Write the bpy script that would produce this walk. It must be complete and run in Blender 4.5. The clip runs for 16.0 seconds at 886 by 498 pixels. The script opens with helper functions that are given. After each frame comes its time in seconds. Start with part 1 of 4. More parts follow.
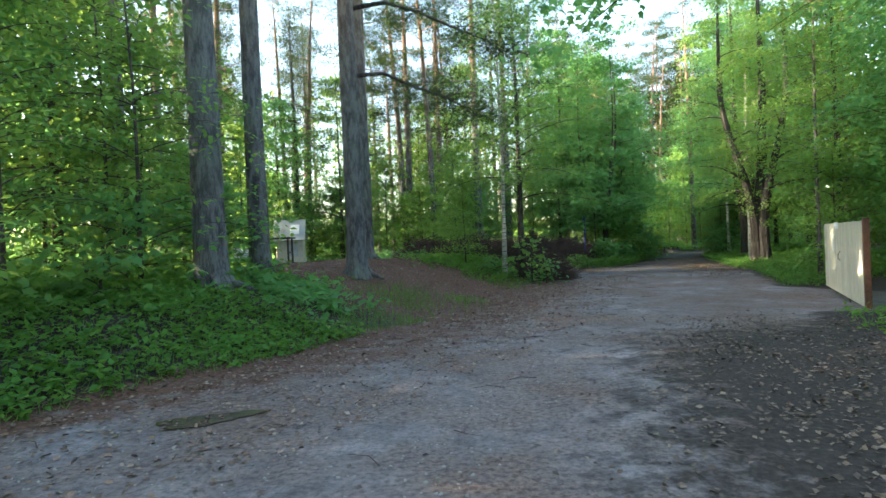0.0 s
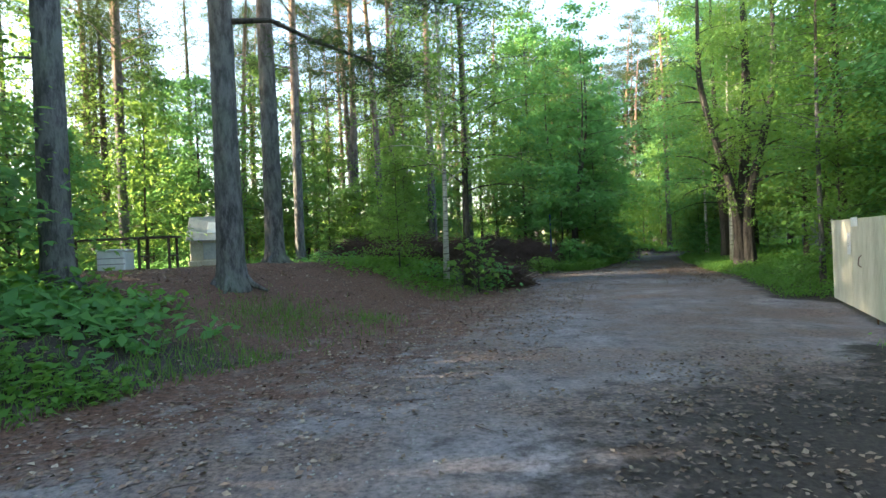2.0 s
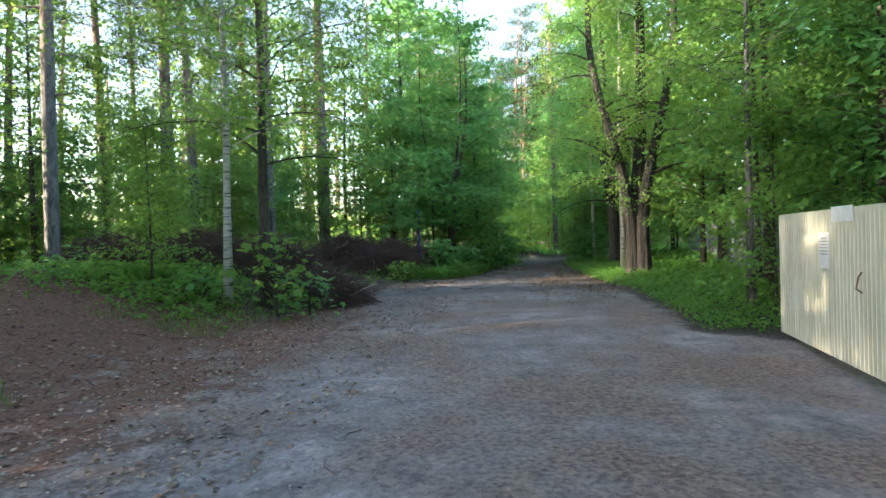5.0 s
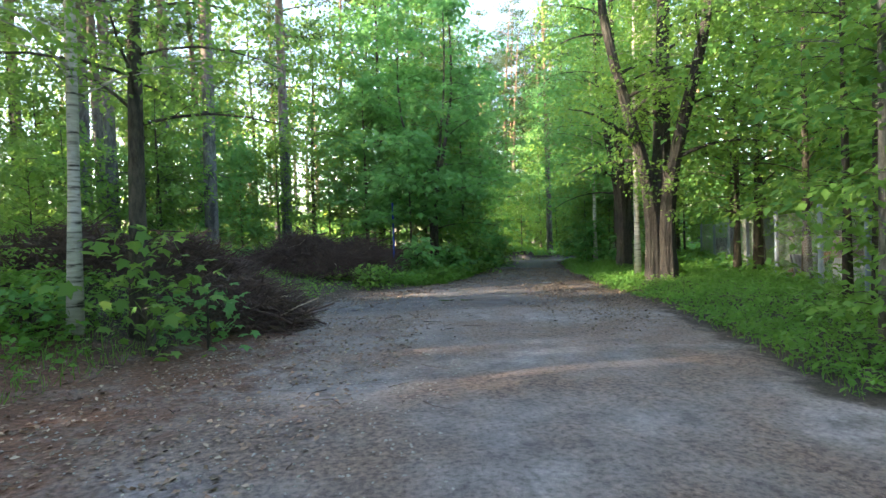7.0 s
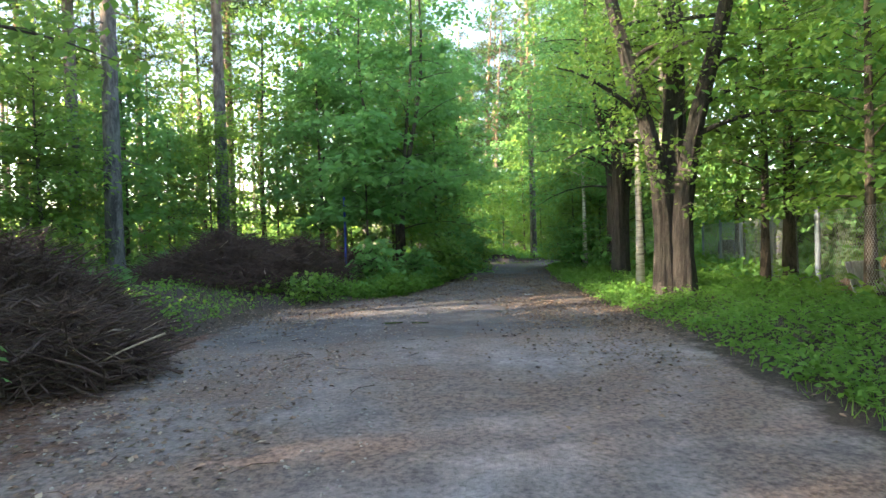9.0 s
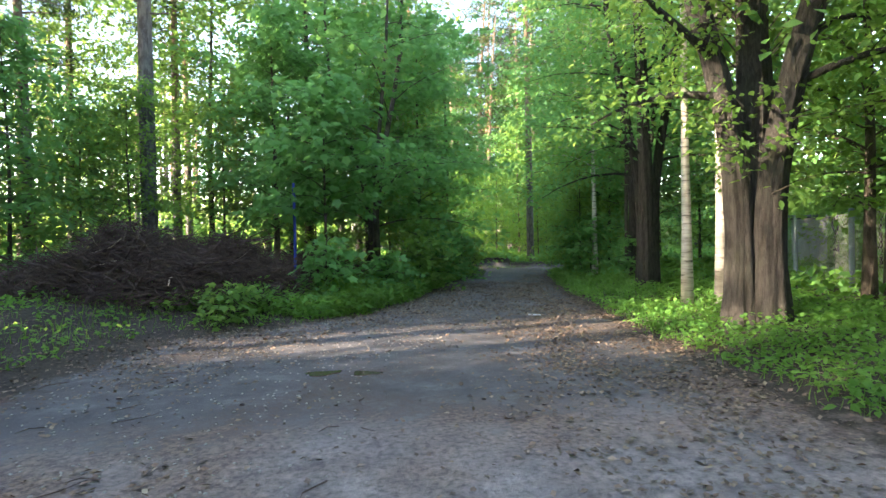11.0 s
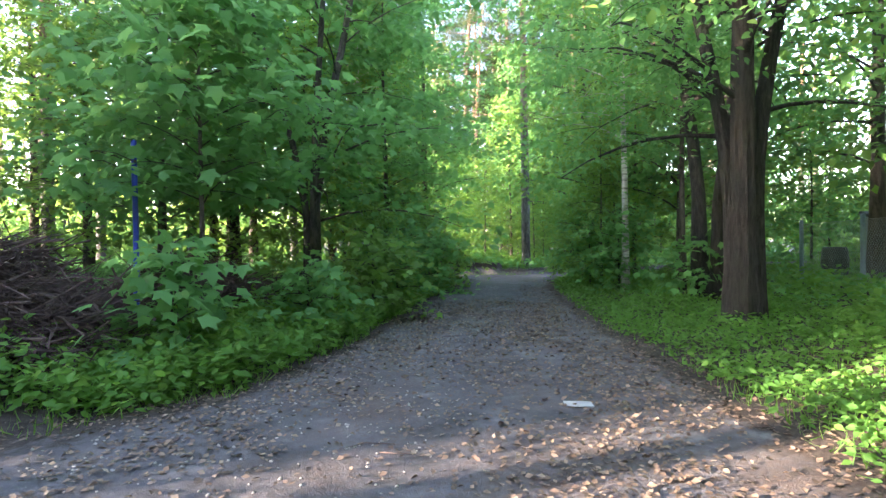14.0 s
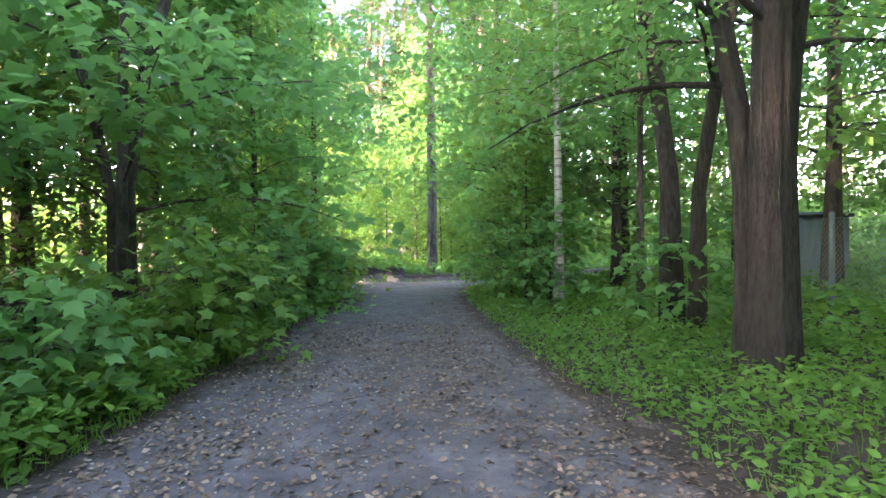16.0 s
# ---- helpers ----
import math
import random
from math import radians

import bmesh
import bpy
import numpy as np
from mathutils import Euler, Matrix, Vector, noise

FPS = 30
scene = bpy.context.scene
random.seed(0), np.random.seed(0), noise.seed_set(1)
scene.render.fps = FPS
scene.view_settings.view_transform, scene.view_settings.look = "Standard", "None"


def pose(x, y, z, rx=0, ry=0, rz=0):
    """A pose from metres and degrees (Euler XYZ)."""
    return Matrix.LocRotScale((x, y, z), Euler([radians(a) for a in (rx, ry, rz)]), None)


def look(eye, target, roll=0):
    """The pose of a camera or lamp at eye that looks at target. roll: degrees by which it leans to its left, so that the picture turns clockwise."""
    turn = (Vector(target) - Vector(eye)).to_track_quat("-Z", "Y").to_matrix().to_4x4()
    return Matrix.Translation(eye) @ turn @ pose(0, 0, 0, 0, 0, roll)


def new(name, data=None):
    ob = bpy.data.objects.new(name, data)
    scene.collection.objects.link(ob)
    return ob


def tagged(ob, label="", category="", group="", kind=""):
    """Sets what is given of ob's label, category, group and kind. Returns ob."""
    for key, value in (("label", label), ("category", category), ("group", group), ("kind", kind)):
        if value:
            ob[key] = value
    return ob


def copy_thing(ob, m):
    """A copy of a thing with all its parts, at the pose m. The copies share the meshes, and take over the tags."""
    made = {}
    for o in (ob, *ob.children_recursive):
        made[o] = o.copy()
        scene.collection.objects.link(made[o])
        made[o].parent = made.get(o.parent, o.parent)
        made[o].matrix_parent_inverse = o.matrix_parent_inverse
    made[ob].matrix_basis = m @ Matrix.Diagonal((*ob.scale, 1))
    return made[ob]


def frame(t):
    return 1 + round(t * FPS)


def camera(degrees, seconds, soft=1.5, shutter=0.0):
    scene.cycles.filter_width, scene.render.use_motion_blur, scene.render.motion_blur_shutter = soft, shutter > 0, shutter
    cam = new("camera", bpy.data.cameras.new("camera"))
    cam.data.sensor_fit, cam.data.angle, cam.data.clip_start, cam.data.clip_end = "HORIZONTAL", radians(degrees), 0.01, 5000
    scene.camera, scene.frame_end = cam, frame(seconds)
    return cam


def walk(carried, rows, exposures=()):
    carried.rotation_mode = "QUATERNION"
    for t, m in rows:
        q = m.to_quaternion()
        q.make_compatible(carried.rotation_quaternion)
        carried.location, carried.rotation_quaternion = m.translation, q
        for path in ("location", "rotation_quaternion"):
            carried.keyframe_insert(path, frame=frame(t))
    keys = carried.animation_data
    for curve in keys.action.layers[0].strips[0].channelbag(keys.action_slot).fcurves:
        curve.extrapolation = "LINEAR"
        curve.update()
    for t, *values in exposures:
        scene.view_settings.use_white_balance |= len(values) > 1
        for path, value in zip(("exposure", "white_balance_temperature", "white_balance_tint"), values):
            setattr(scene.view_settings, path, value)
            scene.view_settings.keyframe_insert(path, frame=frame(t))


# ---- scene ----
cam = camera(77.7, 16.0)
METRES, EYE, TILT, LEAN, TURN = 28.0, 1.4, 0.0, 0.0, 5.0
ROWS = [
    (0.0, 0.0, 0.0, 0.0, -0.02, -0.44, 2.53),
    (0.5, 0.0126, 0.0295, -0.0015, -0.56, -0.42, 2.54),
    (1.0, 0.0254, 0.0589, -0.0017, -1.39, -0.41, 2.47),
    (1.5, 0.0375, 0.0866, -0.0021, -1.92, -0.38, 2.46),
    (2.0, 0.0513, 0.1161, -0.0021, -2.22, -0.43, 2.42),
    (2.5, 0.0664, 0.145, -0.0043, -2.83, -0.43, 2.37),
    (3.0, 0.0847, 0.1735, -0.0042, -4.23, -0.49, 2.34),
    (3.5, 0.1016, 0.2009, -0.005, -6.25, -0.48, 2.25),
    (4.0, 0.1157, 0.2298, -0.0052, -10.49, -0.59, 2.11),
    (6.5, 0.163, 0.3763, -0.0036, -13.66, -0.79, 1.6),
    (7.0, 0.1755, 0.4069, -0.0049, -13.99, -0.86, 1.56),
    (7.5, 0.1875, 0.4335, -0.0047, -14.07, -0.76, 1.53),
    (8.0, 0.2001, 0.4586, -0.0054, -14.41, -0.72, 1.51),
    (8.5, 0.214, 0.4853, -0.0056, -14.92, -0.72, 1.51),
    (9.0, 0.2269, 0.5124, -0.0051, -15.51, -0.74, 1.45),
    (9.5, 0.2402, 0.5406, -0.006, -15.67, -0.71, 1.33),
    (12.0, 0.2909, 0.696, -0.0052, -16.72, -0.57, 0.81),
    (12.5, 0.3021, 0.7252, -0.0036, -16.7, -0.52, 0.76),
    (13.0, 0.3136, 0.7525, -0.0036, -17.18, -0.5, 0.76),
    (13.5, 0.326, 0.7825, -0.0033, -17.4, -0.57, 0.73),
    (14.0, 0.3378, 0.8115, -0.0039, -17.86, -0.63, 0.72),
    (14.5, 0.3491, 0.8408, -0.0038, -18.0, -0.62, 0.61),
    (15.0, 0.3604, 0.8692, -0.0045, -18.3, -0.59, 0.54),
    (15.5, 0.3747, 0.8967, -0.0045, -20.03, -0.63, 0.5),
    (16.0, 0.3879, 0.9175, -0.0037, -27.7, -0.55, 0.54),
]
walk(cam, [(t, pose(0, 0, EYE, TILT, LEAN, TURN) @ pose(METRES * x, METRES * y, METRES * z, 90 + pitch, roll, yaw)) for t, x, y, z, yaw, pitch, roll in ROWS],
     exposures=[(0.0, 3.15, 6700, 10), (4.0, 3.25, 6600, 12), (7.0, 3.6, 6700, 13), (9.5, 3.75, 7000, 17), (12.0, 3.85, 6600, 16), (14.0, 4.3, 6500, 24), (16.0, 4.8, 6700, 32)])

import functools

# ---- world, sun ----
SUN_EL, SUN_AZ = 13.0, 186.0          # height, and the way towards the sun counted from +x to +y
world = bpy.data.worlds.new("sky")
scene.world = world
world.use_nodes = True
wn = world.node_tree
sky = wn.nodes.new("ShaderNodeTexSky")
sky.sky_type, sky.sun_disc = "NISHITA", False
sky.sun_elevation, sky.sun_rotation = radians(SUN_EL), radians(90 - SUN_AZ)
sky.dust_density = 2.0
wn.links.new(sky.outputs[0], wn.nodes["Background"].inputs[0])
wn.nodes["Background"].inputs[1].default_value = 0.15
sun_data = bpy.data.lights.new("sun", "SUN")
sun_data.energy, sun_data.angle, sun_data.color = 4.0, radians(0.6), (1.0, 0.84, 0.62)
sun = new("sun", sun_data)
a, e = radians(SUN_AZ), radians(SUN_EL)
sun.matrix_world = look((0, 0, 0), (-math.cos(a) * math.cos(e), -math.sin(a) * math.cos(e), -math.sin(e)))

# ---- materials ----


def nodes_of(name):
    m = bpy.data.materials.new(name)
    m.use_nodes = True
    nt = m.node_tree
    return m, nt, nt.nodes["Principled BSDF"]


def tex(nt, scale, detail=6, stretch=(1, 1, 1), rough=0.6):
    tc = nt.nodes.new("ShaderNodeTexCoord")
    mp = nt.nodes.new("ShaderNodeMapping")
    mp.inputs["Scale"].default_value = stretch
    n = nt.nodes.new("ShaderNodeTexNoise")
    n.inputs["Scale"].default_value, n.inputs["Detail"].default_value, n.inputs["Roughness"].default_value = scale, detail, rough
    nt.links.new(tc.outputs["Object"], mp.inputs[0])
    nt.links.new(mp.outputs[0], n.inputs[0])
    return n.outputs[0]


def ramp(nt, fac, stops):
    r = nt.nodes.new("ShaderNodeValToRGB")
    el = r.color_ramp.elements
    while len(el) < len(stops):
        el.new(0.5)
    for i, (p, c) in enumerate(stops):
        el[i].position, el[i].color = p, (*c, 1)
    nt.links.new(fac, r.inputs[0])
    return r.outputs[0]


def mixed(nt, fac, c1, c2, mode="MIX"):
    m = nt.nodes.new("ShaderNodeMixRGB")
    m.blend_type = mode
    for i, v in enumerate((fac, c1, c2)):
        if isinstance(v, (int, float)):
            m.inputs[i].default_value = v
        elif isinstance(v, tuple):
            m.inputs[i].default_value = (*v, 1)
        else:
            nt.links.new(v, m.inputs[i])
    return m.outputs[0]


def bump(nt, bsdf, height, strength, dist):
    b = nt.nodes.new("ShaderNodeBump")
    b.inputs["Strength"].default_value, b.inputs["Distance"].default_value = strength, dist
    nt.links.new(height, b.inputs["Height"])
    nt.links.new(b.outputs[0], bsdf.inputs["Normal"])


def surface(name, dark, light, scale, rough=0.85, stretch=(1, 1, 1), depth=0.01, strength=0.6, metal=0.0, fine=6.0):
    """Two-scale procedural surface: stains and grain between two colours, with relief."""
    m, nt, b = nodes_of(name)
    n1 = tex(nt, scale, 8, stretch)
    n2 = tex(nt, scale * fine, 4, stretch)
    col = ramp(nt, n1, [(0.33, dark), (0.68, light)])
    col = mixed(nt, 0.5, col, ramp(nt, n2, [(0.3, dark), (0.7, light)]))
    nt.links.new(col, b.inputs["Base Color"])
    b.inputs["Roughness"].default_value, b.inputs["Metallic"].default_value = rough, metal
    bump(nt, b, mixed(nt, 0.5, n1, n2), strength, depth)
    return m


def bark_material(name, dark, light, top=None, plate=9.0, strip=0.3):
    m, nt, b = nodes_of(name)
    n1 = tex(nt, plate, 8, (1, 1, strip), 0.7)
    n2 = tex(nt, plate * 5, 5, (1, 1, 0.4))
    n3 = tex(nt, 1.1, 3)
    col = ramp(nt, n1, [(0.42, dark), (0.57, light)])
    col = mixed(nt, 0.3, col, ramp(nt, n2, [(0.3, dark), (0.7, light)]))
    col = mixed(nt, ramp(nt, n3, [(0.45, (0, 0, 0)), (0.75, (0.5, 0.5, 0.5))]), col, (light[0] * 0.8, light[1] * 1.05, light[2] * 0.75))
    if top:
        tc = nt.nodes.new("ShaderNodeTexCoord")
        sep = nt.nodes.new("ShaderNodeSeparateXYZ")
        nt.links.new(tc.outputs["Object"], sep.inputs[0])
        mr = nt.nodes.new("ShaderNodeMapRange")
        mr.inputs[1].default_value, mr.inputs[2].default_value = 4.0, 11.0
        nt.links.new(sep.outputs[2], mr.inputs[0])
        col = mixed(nt, mr.outputs[0], col, ramp(nt, n1, [(0.36, (top[0] * 0.5, top[1] * 0.45, top[2] * 0.45)), (0.62, top)]))
    nt.links.new(col, b.inputs["Base Color"])
    b.inputs["Roughness"].default_value = 0.92
    bump(nt, b, mixed(nt, 0.25, n1, n2), 1.0, 0.09)
    return m


def birch_material(name="birch bark", tone=1.0):
    m, nt, b = nodes_of(name)
    n1 = tex(nt, 3.0, 6, (1, 1, 7), 0.6)
    n2 = tex(nt, 2.0, 5, (1, 1, 1))
    col = ramp(nt, n1, [(0.36, (0.03, 0.028, 0.025)), (0.45, (0.36 * tone, 0.34 * tone, 0.31 * tone)), (0.7, (0.55 * tone, 0.53 * tone, 0.49 * tone))])
    col = mixed(nt, ramp(nt, n2, [(0.5, (0, 0, 0)), (0.72, (0.8, 0.8, 0.8))]), col, (0.13, 0.12, 0.10))
    nt.links.new(col, b.inputs["Base Color"])
    b.inputs["Roughness"].default_value = 0.7
    bump(nt, b, n1, 0.5, 0.01)
    return m


def leaf_material(name, dark, light, through_col, gloss=0.12):
    m, nt, b = nodes_of(name)
    geo = nt.nodes.new("ShaderNodeNewGeometry")
    info = nt.nodes.new("ShaderNodeObjectInfo")
    n = tex(nt, 0.5, 3)
    col = ramp(nt, geo.outputs["Random Per Island"], [(0.0, dark), (0.75, light), (1.0, (light[0] * 1.5, light[1] * 1.25, light[2]))])
    col = mixed(nt, 0.45, col, ramp(nt, n, [(0.35, dark), (0.65, light)]))
    col = mixed(nt, ramp(nt, info.outputs["Random"], [(0, (0, 0, 0)), (1, (0.35, 0.35, 0.35))]), col, (light[0] * 1.25, light[1] * 1.05, light[2] * 0.8))
    nt.links.new(col, b.inputs["Base Color"])
    b.inputs["Roughness"].default_value = 0.5
    b.inputs["Specular IOR Level"].default_value = gloss
    tr = nt.nodes.new("ShaderNodeBsdfTranslucent")
    nt.links.new(mixed(nt, 0.65, col, through_col), tr.inputs[0])
    mix = nt.nodes.new("ShaderNodeMixShader")
    mix.inputs[0].default_value = 0.5
    nt.links.new(b.outputs[0], mix.inputs[1])
    nt.links.new(tr.outputs[0], mix.inputs[2])
    nt.links.new(mix.outputs[0], nt.nodes["Material Output"].inputs[0])
    return m


def ground_material():
    """Gravel road, red needle litter and forest soil, blended by the vertex layer 'cover' and by stains."""
    m, nt, b = nodes_of("forest ground")
    at = nt.nodes.new("ShaderNodeVertexColor")
    at.layer_name = "cover"
    sep = nt.nodes.new("ShaderNodeSeparateColor")
    nt.links.new(at.outputs[0], sep.inputs[0])
    big, mid, fine, grit = tex(nt, 0.55, 6), tex(nt, 3.0, 8, rough=0.7), tex(nt, 22, 6, rough=0.7), tex(nt, 90, 3)
    gravel = ramp(nt, mid, [(0.3, (0.085, 0.07, 0.072)), (0.5, (0.195, 0.174, 0.178)), (0.68, (0.34, 0.32, 0.33))])
    gravel = mixed(nt, ramp(nt, mixed(nt, 0.35, big, mid), [(0.42, (0, 0, 0)), (0.56, (0.9, 0.9, 0.9))]), gravel, ramp(nt, fine, [(0.3, (0.062, 0.04, 0.033)), (0.7, (0.23, 0.158, 0.128))]))
    gravel = mixed(nt, ramp(nt, grit, [(0.60, (0, 0, 0)), (0.72, (0.5, 0.5, 0.5))]), gravel, (0.34, 0.33, 0.31))
    gravel = mixed(nt, 0.8, gravel, ramp(nt, fine, [(0.32, (0.45, 0.43, 0.42)), (0.5, (1, 1, 1)), (0.7, (1.35, 1.32, 1.3))]), "MULTIPLY")
    needles = ramp(nt, fine, [(0.32, (0.03, 0.015, 0.011)), (0.5, (0.115, 0.056, 0.038)), (0.72, (0.21, 0.118, 0.08))])
    needles = mixed(nt, ramp(nt, mid, [(0.5, (0, 0, 0)), (0.7, (0.5, 0.5, 0.5))]), needles, (0.1, 0.075, 0.055))
    soil = ramp(nt, fine, [(0.32, (0.022, 0.016, 0.014)), (0.55, (0.05, 0.039, 0.033)), (0.75, (0.085, 0.068, 0.053))])
    def edge(channel):
        s = nt.nodes.new("ShaderNodeMath")
        s.operation = "MULTIPLY_ADD"
        s.inputs[1].default_value = 1.1
        s.inputs[2].default_value = -0.55
        nt.links.new(mid, s.inputs[0])
        s2 = nt.nodes.new("ShaderNodeMath")
        s2.operation = "ADD"
        nt.links.new(s.outputs[0], s2.inputs[0])
        nt.links.new(channel, s2.inputs[1])
        return ramp(nt, s2.outputs[0], [(0.38, (0, 0, 0)), (0.62, (1, 1, 1))])
    col = mixed(nt, edge(sep.outputs[1]), soil, needles)
    tar = ramp(nt, mid, [(0.3, (0.045, 0.045, 0.05)), (0.55, (0.095, 0.092, 0.1)), (0.75, (0.17, 0.165, 0.175))])
    tar = mixed(nt, ramp(nt, mixed(nt, 0.4, big, fine), [(0.5, (0, 0, 0)), (0.62, (0.75, 0.75, 0.75))]), tar, (0.085, 0.06, 0.048))
    tar = mixed(nt, ramp(nt, grit, [(0.62, (0, 0, 0)), (0.7, (0.6, 0.6, 0.6))]), tar, (0.24, 0.235, 0.24))
    col = mixed(nt, edge(sep.outputs[0]), col, gravel)
    col = mixed(nt, edge(sep.outputs[2]), col, tar)
    nt.links.new(col, b.inputs["Base Color"])
    b.inputs["Roughness"].default_value = 0.9
    b.inputs["Specular IOR Level"].default_value = 0.3
    bump(nt, b, mixed(nt, 0.35, mixed(nt, 0.65, mid, fine), grit), 1.0, 0.024)
    return m


M_GROUND = ground_material()
M_PINE = bark_material("pine bark", (0.03, 0.029, 0.032), (0.175, 0.168, 0.17), (0.3, 0.19, 0.125))
M_BARK = bark_material("grey-brown bark", (0.02, 0.016, 0.013), (0.1, 0.082, 0.066), None, 12)
M_OLD = bark_material("old flaking bark", (0.008, 0.007, 0.006), (0.056, 0.05, 0.045), None, 26, 0.2)
M_BIRCH = birch_material()
# dimmed copy of the birch bark: greyer, with the tree's shade in the colour
M_GREYSHADEBIRCH = birch_material("grey birch bark in shade", 0.45)
M_LEAF = leaf_material("maple leaf", (0.055, 0.155, 0.056), (0.108, 0.265, 0.095), (0.28, 0.58, 0.16))
M_LINDEN = leaf_material("light leaf", (0.058, 0.14, 0.042), (0.112, 0.25, 0.068), (0.38, 0.57, 0.11))
M_BIRCHLEAF = leaf_material("birch leaf", (0.052, 0.14, 0.042), (0.11, 0.25, 0.068), (0.36, 0.56, 0.11))
M_NEEDLE = leaf_material("pine needle", (0.012, 0.032, 0.014), (0.035, 0.065, 0.026), (0.08, 0.13, 0.03))
M_HERB = leaf_material("herb leaf", (0.045, 0.13, 0.032), (0.1, 0.25, 0.058), (0.32, 0.52, 0.09))
M_GRASS = leaf_material("grass blade", (0.045, 0.12, 0.03), (0.1, 0.23, 0.055), (0.3, 0.5, 0.08))
def litter_material(name, stops):
    m, nt, b = nodes_of(name)
    geo = nt.nodes.new("ShaderNodeNewGeometry")
    col = ramp(nt, geo.outputs["Random Per Island"], stops)
    nt.links.new(mixed(nt, 0.3, col, ramp(nt, tex(nt, 40, 4), [(0.3, stops[0][1]), (0.7, stops[-1][1])])), b.inputs["Base Color"])
    b.inputs["Roughness"].default_value = 0.75
    return m


M_LITTER = litter_material("dry leaf", [(0.0, (0.03, 0.018, 0.013)), (0.5, (0.1, 0.062, 0.042)), (0.85, (0.19, 0.13, 0.09)), (1.0, (0.3, 0.23, 0.17))])
M_DEADNEEDLE = litter_material("dead needle", [(0.0, (0.03, 0.014, 0.01)), (0.5, (0.14, 0.065, 0.04)), (0.85, (0.26, 0.15, 0.1)), (1.0, (0.42, 0.34, 0.26))])
M_TWIG = surface("dead twig", (0.022, 0.014, 0.012), (0.12, 0.075, 0.062), 6.0, 0.9, depth=0.003)
M_PALETWIG = surface("peeled pale branch", (0.2, 0.15, 0.11), (0.42, 0.34, 0.26), 8.0, 0.8, depth=0.003)

# ---- the lie of the land ----
LEFT = [(-11, -14), (-7.5, -4), (-5.0, 2), (-4.1, 4.2), (-3.0, 6.2), (-1.9, 8.3), (-0.8, 10.5), (0.1, 13), (1.0, 16), (1.8, 18.6),
        (2.5, 21.0), (2.9, 24), (3.6, 26.8), (5.2, 27.9), (6.7, 28.9), (8.0, 31.4), (9.7, 35.9), (11.4, 40), (12.4, 43), (6, 48), (-10, 52)]
RIGHT = [(0.0, -14), (2.2, -4), (4.2, 4), (4.9, 7.2), (5.7, 10.0), (9.5, 10.2), (16, 8.6), (24, 8), (24, 12.5), (15, 13.5), (9.3, 14.6), (7.9, 15.7),
         (8.6, 18), (9.5, 20.9), (9.95, 22.8), (10.3, 25.2), (11.1, 28.2), (11.7, 30.8), (13.1, 35.4), (14.6, 39.5), (15.8, 42), (24, 43), (40, 43)]


def away(p, line):
    """Distance of the points p (n, 2) from a line."""
    best = np.full(len(p), 1e9)
    for q0, q1 in zip(line, line[1:]):
        q0, d = np.array(q0, float), np.array(q1, float) - np.array(q0, float)
        u = np.clip(((p - q0) @ d) / (d @ d), 0, 1)
        best = np.minimum(best, np.hypot(*(p - q0 - u[:, None] * d).T))
    return best


ROAD = LEFT + [(-12, 58), (14, 46.2), (18, 45.6), (40, 45.6)] + RIGHT[::-1]


def inside(p, poly):
    x, y = p[:, 0], p[:, 1]
    odd = np.zeros(len(p), bool)
    for (x0, y0), (x1, y1) in zip(poly, poly[1:] + poly[:1]):
        if y0 != y1:
            odd ^= ((y0 > y) != (y1 > y)) & (x < (x1 - x0) * (y - y0) / (y1 - y0) + x0)
    return odd


def smooth(u):
    u = np.clip(u, 0, 1)
    return u * u * (3 - 2 * u)


def wave(x, y):
    return np.sin(x * 1.7 + 0.6 * np.sin(y * 1.1)) * np.cos(y * 1.3 + 0.8 * np.sin(x * 0.9))


def height(x, y):
    p = np.column_stack([np.atleast_1d(np.asarray(x, float)), np.atleast_1d(np.asarray(y, float))])
    on = inside(p, ROAD)
    dl, dr = away(p, LEFT), away(p, RIGHT)
    left_side = (dl < dr) & ~on
    x, y = p[:, 0], p[:, 1]
    bank = 0.95 + 0.2 * smooth((y - 8) / 4) * smooth((21 - y) / 4) - 0.45 * smooth((y - 22) / 6)
    z = np.where(left_side, bank * smooth(dl / (2.9 + 2.4 * smooth((y - 8) / 4) * smooth((21 - y) / 4))), np.where(on, 0, 0.22 * smooth(dr / 2.0)))
    z = z + np.where(on, 0.012, 0.035) * wave(x, y) + np.where(on, 0.006, 0.02) * wave(x * 3.1, y * 2.7)
    z = z - 0.1 * smooth((y - 6) / 8) - 0.16 * np.exp(-((x - 8.8) / 2.6) ** 2 - ((y - 13) / 2.2) ** 2)
    return z * smooth((90 - np.hypot(x, y - 20)) / 30)


@functools.lru_cache(None)
def level(ix, iy):
    return float(height(ix * 0.05, iy * 0.05)[0])


def hz(x, y):
    return level(round(x * 20), round(y * 20))


